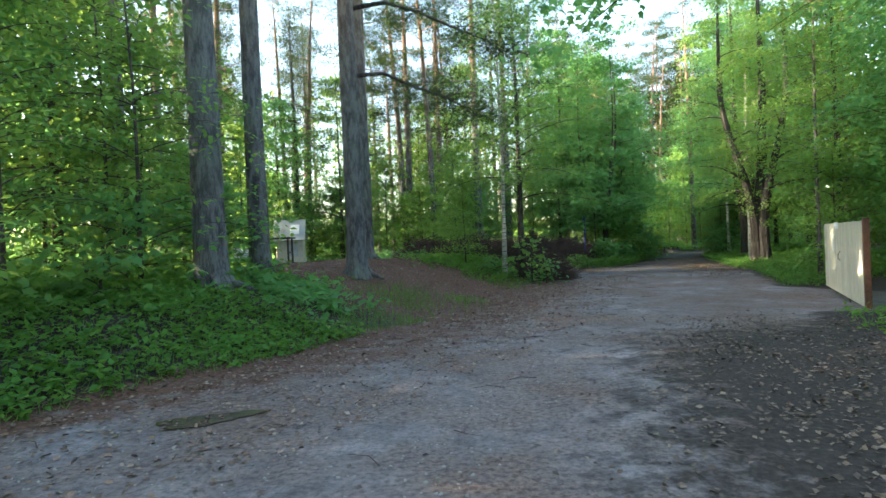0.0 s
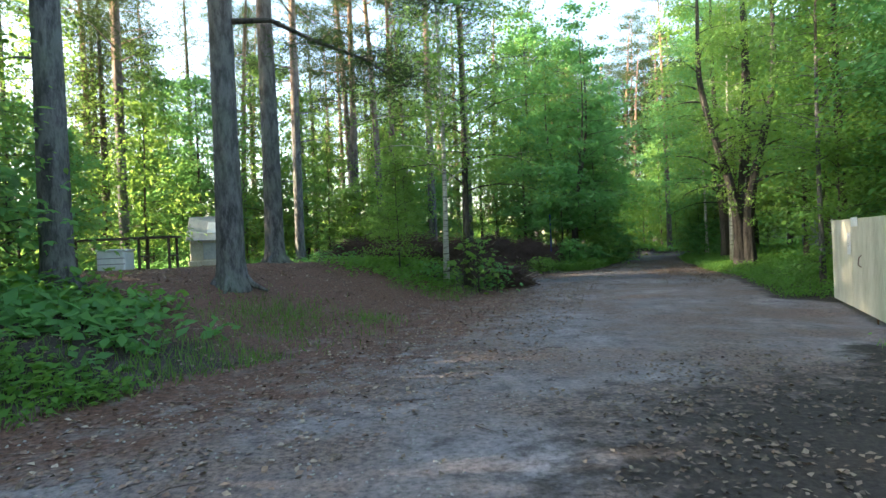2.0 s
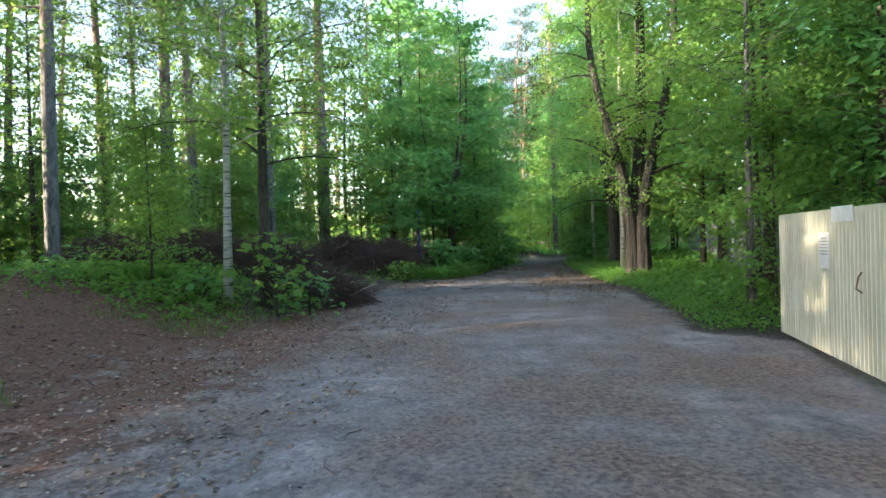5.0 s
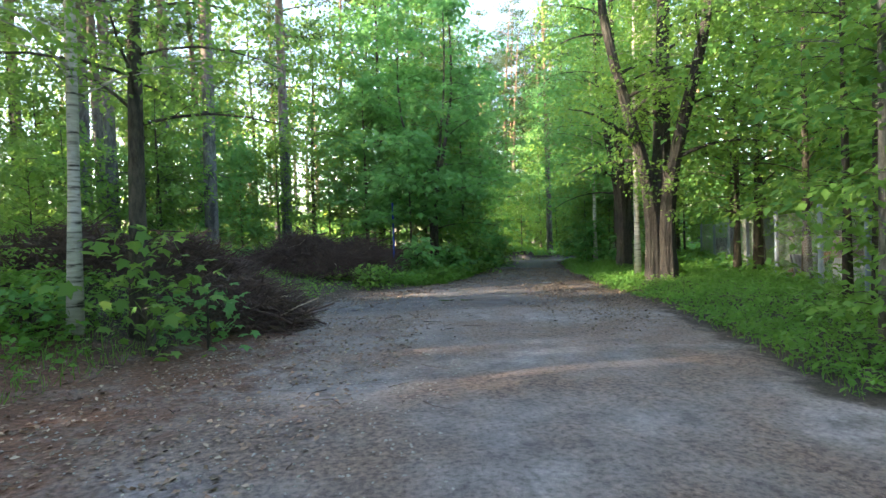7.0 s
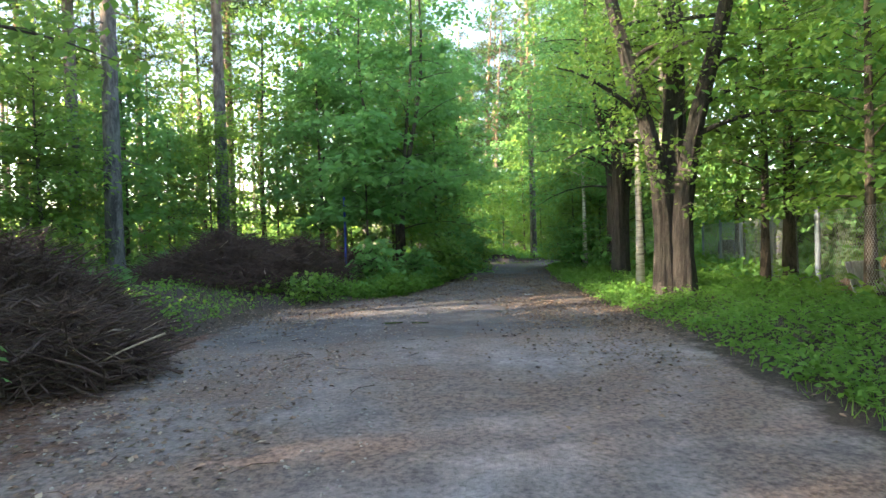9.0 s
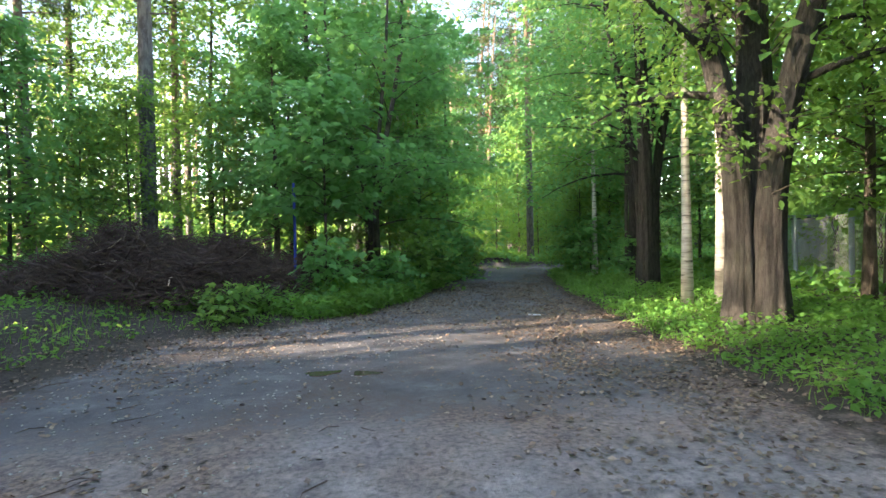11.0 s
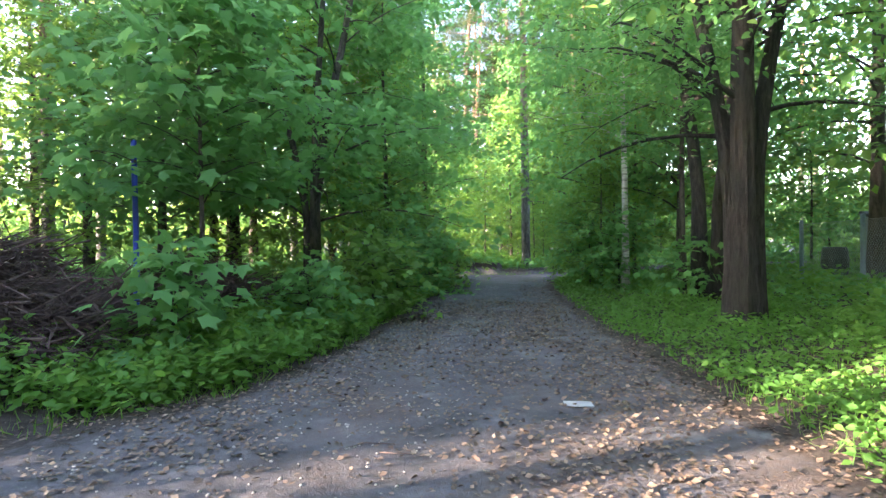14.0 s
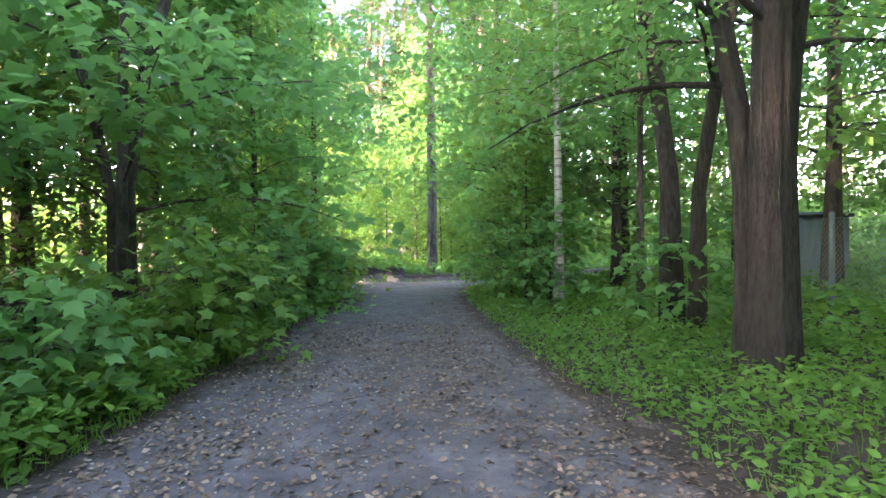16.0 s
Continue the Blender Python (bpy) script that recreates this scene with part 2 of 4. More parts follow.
def build_ground():
    def axis(lo, hi, fine0, fine1, step):
        inner = np.arange(fine0, fine1, step)
        lowside = fine0 - np.geomspace(step, fine0 - lo, 22)[::-1]
        return np.concatenate([lowside, inner, fine1 + np.geomspace(step, hi - fine1, 22)])
    xs, ys = axis(-1500, 1500, -14, 26, 0.22), axis(-1500, 1500, -6, 50, 0.22)
    gx, gy = np.meshgrid(xs, ys)
    x, y = gx.ravel(), gy.ravel()
    p = np.column_stack([x, y])
    on, dl, dr = inside(p, ROAD), away(p, LEFT), away(p, RIGHT)
    soft_l = 0.5 + 3.6 * smooth((y - 3) / 5) * smooth((22 - y) / 4)
    near_edge = np.minimum(dl / soft_l, dr / 0.6)
    road = np.where(on, 0.38 + 0.62 * smooth(near_edge), 0.38 - 0.38 * smooth(near_edge))
    dirt = smooth(1.12 - dr / 5.2) * smooth((11.5 - y) / 5) + 0.75 * smooth(1 - np.minimum(dl, dr) / 1.6) * smooth((y - 21) / 4)
    road = road * (1 - 0.85 * np.clip(dirt, 0, 1) * on)
    clearing = smooth(1.15 - np.hypot((x + 2.2) / 6.5, (y - 15.0) / 6.0) * 0.9)
    verge = np.maximum(smooth(1 - dl / 1.1) * (y < 24) * 0.9, smooth(1 - dl / 3.8) * on * (y > 3) * (y < 22))
    needle = np.clip(np.maximum(clearing * 1.25, verge), 0, 1) * (np.abs(y) < 60)
    tar = np.where(on, smooth((np.minimum(dl, dr) + 0.5) / 1.4), 0) * smooth((y - 20.5) / 4)
    n, m = len(xs), len(ys)
    i = np.arange(n * m).reshape(m, n)
    quads = np.stack([i[:-1, :-1], i[:-1, 1:], i[1:, 1:], i[1:, :-1]], -1).reshape(-1, 4)
    me = bpy.data.meshes.new("ground")
    me.from_pydata(np.column_stack([x, y, height(x, y)]).tolist(), [], quads.tolist())
    col = me.color_attributes.new("cover", "FLOAT_COLOR", "POINT")
    col.data.foreach_set("color", np.column_stack([road, needle, tar, 0 * x + 1]).astype(np.float32).ravel())
    me.polygons.foreach_set("use_smooth", np.ones(len(quads), bool))
    me.materials.append(M_GROUND)
    tagged(new("ground", me), "grey gravel forest track between banks of red needle litter", "ground", kind="structure")


build_ground()

# ---- mesh helpers ----


class Shape:
    """Collects tubes and boxes into one mesh."""

    def __init__(self):
        self.v, self.f = [], []

    def tube(self, pts, radii, sides=8, lumps=0.0, rng=None, flutes=0.0):
        pts = [Vector(p) for p in pts]
        base = len(self.v)
        for k, p in enumerate(pts):
            d = (pts[min(k + 1, len(pts) - 1)] - pts[max(k - 1, 0)]).normalized()
            s = d.cross(Vector((0.31, 0.87, 0.38)) if abs(d.z) < 0.9 else Vector((1, 0, 0))).normalized()
            u = d.cross(s)
            for j in range(sides):
                an = 2 * math.pi * j / sides
                r = radii[k] * (1 + (lumps * rng.uniform(-1, 1) if rng else 0) + flutes * (math.sin(7 * an + k * 0.35) + 0.7 * math.sin(12 * an - k * 0.5)))
                self.v.append(p + (s * math.cos(an) + u * math.sin(an)) * r)
        for k in range(len(pts) - 1):
            for j in range(sides):
                a0, a1 = base + k * sides + j, base + k * sides + (j + 1) % sides
                self.f.append((a0, a1, a1 + sides, a0 + sides))
        self.f.append(tuple(base + j for j in reversed(range(sides))))
        self.f.append(tuple(base + (len(pts) - 1) * sides + j for j in range(sides)))
        return self

    def box(self, size, m=None, bevel=0.006):
        bm = bmesh.new()
        bmesh.ops.create_cube(bm, size=1, matrix=Matrix.Diagonal((*size, 1)))
        if bevel:
            bmesh.ops.bevel(bm, geom=bm.edges[:], offset=min(bevel, min(size) * 0.3), segments=1, affect="EDGES")
        return self.take(bm, m)

    def take(self, bm, m=None):
        bm.verts.index_update()
        base = len(self.v)
        m = m or Matrix()
        self.v += [m @ v.co for v in bm.verts]
        self.f += [tuple(base + v.index for v in f.verts) for f in bm.faces]
        bm.free()
        return self

    def mesh(self, name, material, soft=False):
        me = bpy.data.meshes.new(name)
        me.from_pydata(self.v, [], self.f)
        me.materials.append(material)
        if soft:
            me.polygons.foreach_set("use_smooth", np.ones(len(self.f), bool))
        return me


def part(name, shape, material, parent, label="", soft=False):
    ob = new(name, shape.mesh(name, material, soft) if isinstance(shape, Shape) else shape)
    ob.parent = parent
    return tagged(ob, label)


LEAF = (np.array([(0, 0, 0), (0.32, 0.45, 0.07), (0, 1, -0.05), (-0.32, 0.45, 0.07)]), [(0, 1, 2), (0, 2, 3)])
OVAL = (np.array([(0, 0, 0), (0.22, 0.22, 0.05), (0.28, 0.52, 0.06), (0, 1, -0.08), (-0.28, 0.52, 0.06), (-0.22, 0.22, 0.05)]), [(0, 1, 2, 3), (0, 3, 4, 5)])
MAPLE = (np.array([(0, 0, 0), (0.37, 0.0, -0.05), (0.33, 0.2, 0.01), (0.6, 0.55, -0.07), (0.27, 0.55, 0.02), (0, 1, -0.1), (-0.27, 0.55, 0.02), (-0.6, 0.55, -0.07), (-0.33, 0.2, 0.01), (-0.37, 0.0, -0.05)]),
         [(0, 1, 2), (0, 2, 3, 4), (0, 4, 5, 6), (0, 6, 7, 8), (0, 8, 9)])
BLADE = (np.array([(-0.03, 0, 0), (0.03, 0, 0), (0.02, 0.55, 0.04), (0, 1, 0.22), (-0.02, 0.55, 0.04)]), [(0, 1, 2, 4), (4, 2, 3)])
TUFT = (np.array([(0, 0, 0), (0.16, 0.9, 0.1), (0.05, 0.25, 0), (0.0, 1, 0), (-0.05, 0.25, 0), (-0.16, 0.9, -0.1)]), [(0, 1, 2), (0, 2, 3), (0, 4, 5)])


def scatter_mesh(name, template, centres, size, pitch, rng, material, azimuth=None, roll=0.5, spread=0.35):
    """Many small leaves in one mesh: pitch is the mean rise of the leaf's axis above level, with a spread, in radians."""
    tv, tf = template
    c = np.asarray(centres, float)
    n = len(c)
    az = rng.uniform(0, 2 * np.pi, n) if azimuth is None else azimuth + rng.normal(0, 0.7, n)
    pt = rng.normal(pitch, spread, n)
    ro = rng.normal(0, roll, n)
    s = size * rng.uniform(0.65, 1.3, n)
    y = np.column_stack([np.cos(az) * np.cos(pt), np.sin(az) * np.cos(pt), np.sin(pt)])
    side = np.column_stack([np.sin(az), -np.cos(az), 0 * az])
    up = np.cross(side, y)
    xa = side * np.cos(ro)[:, None] + up * np.sin(ro)[:, None]
    za = np.cross(xa, y)
    k = len(tv)
    v = c[:, None, :] + s[:, None, None] * (tv[None, :, 0:1] * xa[:, None] + tv[None, :, 1:2] * y[:, None] + tv[None, :, 2:3] * za[:, None])
    loops = np.concatenate([np.array(f) for f in tf])
    sizes = np.array([len(f) for f in tf])
    me = bpy.data.meshes.new(name)
    me.vertices.add(n * k)
    me.vertices.foreach_set("co", v.astype(np.float32).ravel())
    me.loops.add(n * len(loops))
    me.loops.foreach_set("vertex_index", (loops[None] + k * np.arange(n)[:, None]).astype(np.int32).ravel())
    me.polygons.add(n * len(sizes))
    start = np.concatenate([[0], np.cumsum(sizes)[:-1]])
    me.polygons.foreach_set("loop_start", (start[None] + len(loops) * np.arange(n)[:, None]).astype(np.int32).ravel())
    me.update(calc_edges=True)
    me.materials.append(material)
    return me


# ---- trees ----


def broadleaf(name, label, h, r, crown_base, reach, leaves, leaf_size, bark, leaf_mat, seed, template=LEAF, lean=(0, 0), forks=1, shape=0.5, group="", stool=0.0):
    """A broadleaved tree at the origin: tapered trunk, bent limbs with twigs, and flat sprays of leaves along them."""
    rng, rr = np.random.default_rng(seed), random.Random(seed)
    tree = tagged(new(name), label, "tree", group)
    wood, limbs, spots, ways = Shape(), Shape(), [], []
    stems, extra = [], []
    for s in range(forks):
        an = rr.uniform(0, 6.3) if forks == 1 else 6.28 * s / forks + 0.5
        out = 0.0 if forks == 1 else rr.uniform(0.06, 0.11) * h
        top = h * (1 if s == 0 else rr.uniform(0.75, 0.95))
        pts = []
        steps = 8 if r < 0.15 else 32
        for k in range(steps + 1):
            u = k / steps
            bend = 0.012 * h * math.sin(u * 5 + an)
            foot = stool * (1 if s else 0.35)
            pts.append(Vector((foot * math.cos(an) + lean[0] * u * h + out * math.cos(an) * smooth(np.array([(u - 0.1) * (2.0 if stool else 1.2)]))[0] + bend * u,
                               foot * math.sin(an) + lean[1] * u * h + out * math.sin(an) * smooth(np.array([(u - 0.1) * (2.0 if stool else 1.2)]))[0] + bend * u * 0.6, u * top - (0.25 if k == 0 else 0))))
        scale = 1 if s == 0 else 0.7
        radii = [r * scale * (1 + 0.35 * math.exp(-k / steps * h / 0.35)) * (1 - 0.93 * (k / steps) ** 0.9) + 0.006 for k in range(steps + 1)]
        stem = wood if s == 0 else Shape()
        if s:
            extra.append(stem)
        if steps == 8:
            stem.tube(pts, radii, 12, 0.05, rr)
        else:
            stem.tube(pts, radii, 40, 0.07, rr, 0.09)
        stems.append(pts[::steps // 8])
    count = int(12 + h * 3.2)
    for i in range(count):
        pts = stems[i % len(stems)]
        u = crown_base + (0.98 - crown_base) * ((i + rr.random()) / count)
        k = u * 8
        k0 = min(int(k), 7)
        p = pts[k0].lerp(pts[k0 + 1], k - k0)
        prof = math.sin(math.pi * min(1, (u - crown_base) / (1 - crown_base) * (1 - shape) + shape) ** 0.8) if shape < 1 else 1
        ln = reach * (0.35 + 0.65 * max(0, prof)) * rr.uniform(0.6, 1.15)
        an = i * 2.4 + rr.uniform(-0.5, 0.5)
        rise = rr.uniform(0.15, 0.75)
        q, line = p.copy(), [p.copy()]
        for j in range(1, 6):
            q = q + Vector((math.cos(an) * math.cos(rise), math.sin(an) * math.cos(rise), math.sin(rise))) * ln / 5
            rise -= 0.16
            an += rr.uniform(-0.22, 0.22)
            line.append(q.copy())
        rb = max(0.012, r * 0.3 * (1 - u))
        limbs.tube(line, [rb * (1 - 0.8 * j / 5) for j in range(6)], 5)
        for j in range(1, 6):
            for t in range(3):
                b = an + rr.choice((-1, 1)) * rr.uniform(0.4, 1.3)
                tl = ln * rr.uniform(0.15, 0.36)
                w = line[j] + Vector((math.cos(b), math.sin(b), rr.uniform(-0.3, 0.3))) * tl
                if rr.random() < 0.2:
                    limbs.tube([line[j], line[j].lerp(w, 0.5) + Vector((0, 0, 0.04)), w], [0.008, 0.006, 0.003], 3)
                spots.append((w, b, tl))
    each = leaves / max(1, len(spots))
    cs, az = [], []
    for w, b, tl in spots:
        m = int(each * rr.uniform(0.3, 1.7) + rr.random())
        rad = 0.24 + 0.5 * tl
        off = rng.normal(0, 1, (m, 3)) * np.array([rad * 0.6, rad * 0.6, 0.1])
        off[:, 2] -= 0.16 * (off[:, 0] ** 2 + off[:, 1] ** 2) / rad
        cs.append(np.array(w) + off)
        az.append(np.arctan2(off[:, 1], off[:, 0]))
    part("trunk", wood, bark, tree, soft=True)
    for stem in extra:
        part("stem", stem, bark, tree, soft=True)
    tagged(part("branchwork", limbs, bark, tree, soft=True), kind="stuff")
    part("crown", scatter_mesh("crown", template, np.concatenate(cs), leaf_size, -0.35, rng, leaf_mat, np.concatenate(az), 0.45, 0.4), leaf_mat, tree)
    return tree


def pine(name, label, h, r, seed, bare=0.45, tufts=5000, low_limbs=3, group="", reach=2.6):
    """A tall pine: plated trunk with root flare, dead stubs, sparse limbs and tufts of needles high up."""
    rng, rr = np.random.default_rng(seed), random.Random(seed)
    tree = tagged(new(name), label, "tree", group)
    wood, limbs, cs = Shape(), Shape(), []
    lean = (rr.uniform(-0.012, 0.012), rr.uniform(-0.012, 0.012))
    pts, rad = [], []
    for z, k in ((-0.3, 1.75), (0.0, 1.5), (0.18, 1.22), (0.5, 1.06), (1.2, 1.0), (3, 0.95), (6, 0.86), (10, 0.7), (14, 0.5), (h * 0.85, 0.28), (h, 0.03)):
        pts.append((lean[0] * z * z * 0.15, lean[1] * z * z * 0.15, z))
        rad.append(r * k)
    wood.tube(pts, rad, 18, 0.05, rr)
    for k in range(5):
        an = k * 1.26 + rr.uniform(-0.3, 0.3)
        d = Vector((math.cos(an), math.sin(an), 0))
        wood.tube([d * r * 0.7 + Vector((0, 0, 0.25)), d * r * 1.5 + Vector((0, 0, 0.04)), d * r * rr.uniform(2.2, 3.2) + Vector((0, 0, -0.1))], [r * 0.4, r * 0.28, r * 0.1], 6)
    for i in range(low_limbs + 26):
        z = rr.uniform(2.5, h * bare) if i < low_limbs else h * (bare + (0.98 - bare) * (i - low_limbs) / 26)
        an, ln = rr.uniform(0, 6.28), rr.uniform(0.3, 1.1) if i < low_limbs else reach * rr.uniform(0.5, 1.1) * (1.15 - z / h * 0.8)
        p = Vector((lean[0] * z * z * 0.15, lean[1] * z * z * 0.15, z))
        line = [p]
        rise = rr.uniform(-0.1, 0.25)
        for j in range(4):
            p = p + Vector((math.cos(an), math.sin(an), rise)) * ln / 4
            rise += rr.uniform(-0.22, 0.12)
            line.append(p)
        limbs.tube(line, [0.03 + r * 0.08, 0.03, 0.022, 0.015, 0.006], 5)
        if i >= low_limbs:
            for j in range(2, 5):
                m = tufts // 26 // 3
                cs.append(np.array(line[j]) + rng.normal(0, 1, (m, 3)) * np.array([0.42, 0.42, 0.13]))
    part("trunk", wood, M_PINE, tree, soft=True)
    tagged(part("branchwork", limbs, M_PINE, tree, soft=True), kind="stuff")
    part("crown", scatter_mesh("crown", TUFT, np.concatenate(cs), 0.34, 0.4, rng, M_NEEDLE, None, 0.8, 0.5), M_NEEDLE, tree)
    return tree


def spruce(name, label, h, r, seed, tufts=9000, group=""):
    rng, rr = np.random.default_rng(seed), random.Random(seed)
    tree = tagged(new(name), label, "tree", group)
    wood, limbs, cs = Shape(), Shape(), []
    wood.tube([(0, 0, -0.2), (0, 0, 1), (0.05, 0, h * 0.5), (0, 0, h)], [r * 1.3, r, r * 0.6, 0.02], 10, 0.05, rr)
    n = int(h * 7)
    for i in range(n):
        u = 0.12 + 0.86 * i / n
        ln = (1 - u) * h * 0.2 * rr.uniform(0.7, 1.15) + 0.25
        an = i * 2.4
        line = [Vector((math.cos(an) * ln * t, math.sin(an) * ln * t, u * h - 0.55 * ln * t * (1.1 - 0.6 * t))) for t in (0, 0.33, 0.66, 1)]
        limbs.tube(line, [0.025, 0.018, 0.012, 0.005], 4)
        for t in range(1, 4):
            cs.append(np.array(line[t]) + rng.normal(0, 1, (max(2, tufts // n // 3), 3)) * np.array([0.2, 0.2, 0.16]) - np.array([0, 0, 0.15]))
    part("trunk", wood, M_BARK, tree, soft=True)
    tagged(part("branchwork", limbs, M_BARK, tree), kind="stuff")
    part("crown", scatter_mesh("crown", TUFT, np.concatenate(cs), 0.26, -0.8, rng, M_NEEDLE, None, 0.8, 0.4), M_NEEDLE, tree)
    return tree


def put(ob, x, y, turn=0.0, scale=1.0, sink=0.0):
    ob.matrix_basis = pose(x, y, hz(x, y) - sink, 0, 0, turn) @ Matrix.Scale(scale, 4)
    return ob


def again(ob, x, y, turn=0.0, scale=1.0):
    """A copy of a tree elsewhere, turned and scaled."""
    c = copy_thing(ob, pose(x, y, hz(x, y), 0, 0, turn))
    c.scale = (scale, scale, scale)
    return c


def pine_limbs(tree):
    """The two long bent limbs of the nearest pine, with flat dark needle sprays hanging from their outer half."""
    rng, rr = np.random.default_rng(9), random.Random(9)
    for line in ([(0.15, 0, 5.0), (0.8, 0.4, 5.15), (1.5, 1.1, 4.95), (2.3, 1.8, 4.8), (2.7, 2.7, 4.75), (3.0, 3.5, 4.65)],
                 [(0.15, 0.05, 6.7), (0.9, 0.4, 6.95), (1.7, 0.9, 6.85), (2.6, 1.5, 6.6), (3.4, 2.0, 6.4), (4.0, 2.5, 6.2)]):
        limb = part("limb", Shape().tube(line, [0.06, 0.05, 0.042, 0.034, 0.022, 0.008], 7, 0.06, rr), M_BARK, tree, "long bent bare limb", soft=True)
        cs, twigs = [], Shape()
        for p in line[2:]:
            for k in range(5):
                q = Vector(p) + Vector((rr.uniform(-0.7, 0.9), rr.uniform(-0.6, 0.6), rr.uniform(-0.35, 0.15)))
                twigs.tube([p, Vector(p).lerp(q, 0.5) + Vector((0, 0, 0.08)), q], [0.014, 0.01, 0.004], 4)
                cs.append(np.array(q) + rng.normal(0, 1, (90, 3)) * np.array([0.3, 0.3, 0.08]))
        tagged(part("twig", twigs, M_BARK, limb), kind="stuff")
        part("needle_spray", scatter_mesh("needle_spray", TUFT, np.concatenate(cs), 0.25, 0.2, rng, M_NEEDLE, None, 0.8, 0.5), M_NEEDLE, limb)


def grow_trees():
    rr = random.Random(5)
    big = "tall pine with grey plated bark standing on needle litter"
    pines = [put(pine("pine", big, 21, 0.24, 11, 0.38, 6500), -3.36, 13.55, 0),
             put(pine("pine", big, 22, 0.25, 12, 0.4, 6500), -4.15, 18.1, 40),
             put(pine("pine", big, 21, 0.26, 13, 0.45, 5500), -4.72, 8.9, 80),
             put(pine("pine", big, 20, 0.2, 14, 0.45, 5500), -4.74, 10.95, 130)]
    pine_limbs(pines[0])
    far = "slender pine with orange upper bark among the trees"
    slim = [put(pine("pine", far, 20, 0.17, 15, 0.36, 5500, 8, "pines of the wood"), -11.5, 23.0),
            put(pine("pine", far, 21, 0.19, 16, 0.4, 5500, 8, "pines of the wood"), -12.9, 25.2)]
    spots = [(-14.2, 22.8), (-8.0, 33.8), (-5.2, 33.6), (-5.6, 25.0), (-4.4, 30.5), (-2.9, 28.8), (-2.9, 33.5), (-2.4, 36.0),
             (-6.8, 38.5), (-10.5, 31.5), (-13.0, 34.5), (-16.5, 28.5), (-17.5, 20.5), (-9.5, 13.5), (-12.5, 15.5), (-15.5, 12.0), (-11.8, 9.6), (-8.6, 6.0),
             (-3.8, 42.0), (0.5, 40.0), (3.2, 44.0), (1.2, 34.5), (-0.6, 30.2), (-18.5, 36.5), (-21, 25), (-20, 15), (6.5, 47), (-9, 44), (-15, 44), (-1, 48), (-5, 53)]
    for x, y in spots:
        again(rr.choice(slim), x, y, rr.uniform(0, 360), rr.uniform(0.85, 1.15))
    # pines beyond the end of the track
    for x, y in [(22.8, 62.3), (25.5, 58), (19.8, 66), (23.5, 68), (16, 63), (27.5, 64), (21.2, 73), (25, 75), (29, 70), (18, 72), (30.5, 58), (13, 66), (33, 64)]:
        again(rr.choice(slim), x, y, rr.uniform(0, 360), rr.uniform(0.95, 1.3))
    again(slim[1], 16.88, 47.49, 0, 1.05)
    full = [put(pine("pine", "tall sunlit pine with a deep crown beyond the track", 23, 0.2, 17, 0.2, 9000, 6, "pines of the wood", 3.6), 26.0, 79.0),
            put(pine("pine", "tall sunlit pine with a deep crown beyond the track", 25, 0.2, 18, 0.26, 9000, 6, "pines of the wood", 3.6), 31.0, 84.0)]
    for i in range(46):
        again(full[i % 2], 9 + 0.85 * i + rr.uniform(-1, 1), rr.uniform(72, 96), rr.uniform(0, 360), rr.uniform(1.0, 1.35))
    for i in range(14):
        again(rr.choice(slim), rr.uniform(10, 46), rr.uniform(66, 98), rr.uniform(0, 360), rr.uniform(1.1, 1.4))
    for x, y, s in [(-9.0, 39.5, 1.0), (-13.5, 40.5, 1.1), (-6.0, 43, 0.95), (-11.2, 31.4, 0.9), (-15.0, 27.2, 0.85), (-18.0, 31.0, 1.0), (-14.5, 34.0, 1.05), (-20.0, 36.0, 1.15), (-22.0, 30.0, 1.1)]:
        sp = spruce("spruce", "dark drooping spruce behind the pines", 17 * s, 0.2, int(60 + s * 10))
        put(sp, x, y)
    # the birch and broadleaved trees of the bank
    put(broadleaf("birch_tree", "white-barked birch with light leaves on the bank", 14, 0.075, 0.2, 2.7, 15000, 0.085, M_BIRCH, M_BIRCHLEAF, 21, lean=(0.01, 0)), 0.44, 19.2)
    put(broadleaf("young_tree", "dark-barked tree with spreading limbs on the bank", 13, 0.11, 0.2, 3.0, 15000, 0.095, M_BARK, M_LINDEN, 22), 1.07, 19.55, 30)
    put(broadleaf("maple_tree", "dense green maple leaning over the track", 15, 0.12, 0.1, 3.2, 7200, 0.18, M_BARK, M_LEAF, 23, MAPLE, forks=3, shape=0.35, stool=0.12), 7.35, 35.9, 15)
    put(broadleaf("maple_tree", "young maple with broad bright leaves beside a brush heap", 4.8, 0.04, 0.3, 1.9, 2000, 0.2, M_BARK, M_LEAF, 24, MAPLE, shape=0.45), 5.88, 31.67, 75)
    put(broadleaf("young_tree", "thin grey-barked tree behind the maple", 14, 0.085, 0.3, 2.0, 9000, 0.1, M_BIRCH, M_LINDEN, 25), 8.78, 40.6)
    put(broadleaf("maple_tree", "dense green maple at the edge of the track", 10, 0.08, 0.08, 2.2, 7500, 0.14, M_BARK, M_LEAF, 26, MAPLE, shape=0.4), 9.5, 40.2, 200)
    put(broadleaf("maple_tree", "dense green maple in the wood", 8, 0.09, 0.12, 2.3, 6000, 0.14, M_BARK, M_LEAF, 27, MAPLE, shape=0.4), 4.4, 35.5, 100)
    # the trees of the fenced side
    old = put(broadleaf("old_maple", "old maple with dark flaking bark and forked stems", 14, 0.27, 0.22, 2.4, 20000, 0.1, M_OLD, M_LINDEN, 31, OVAL, forks=3, shape=0.5, stool=0.2), 11.55, 24.7, 20)
    rng = np.random.default_rng(310)
    shoots, tips = Shape(), []
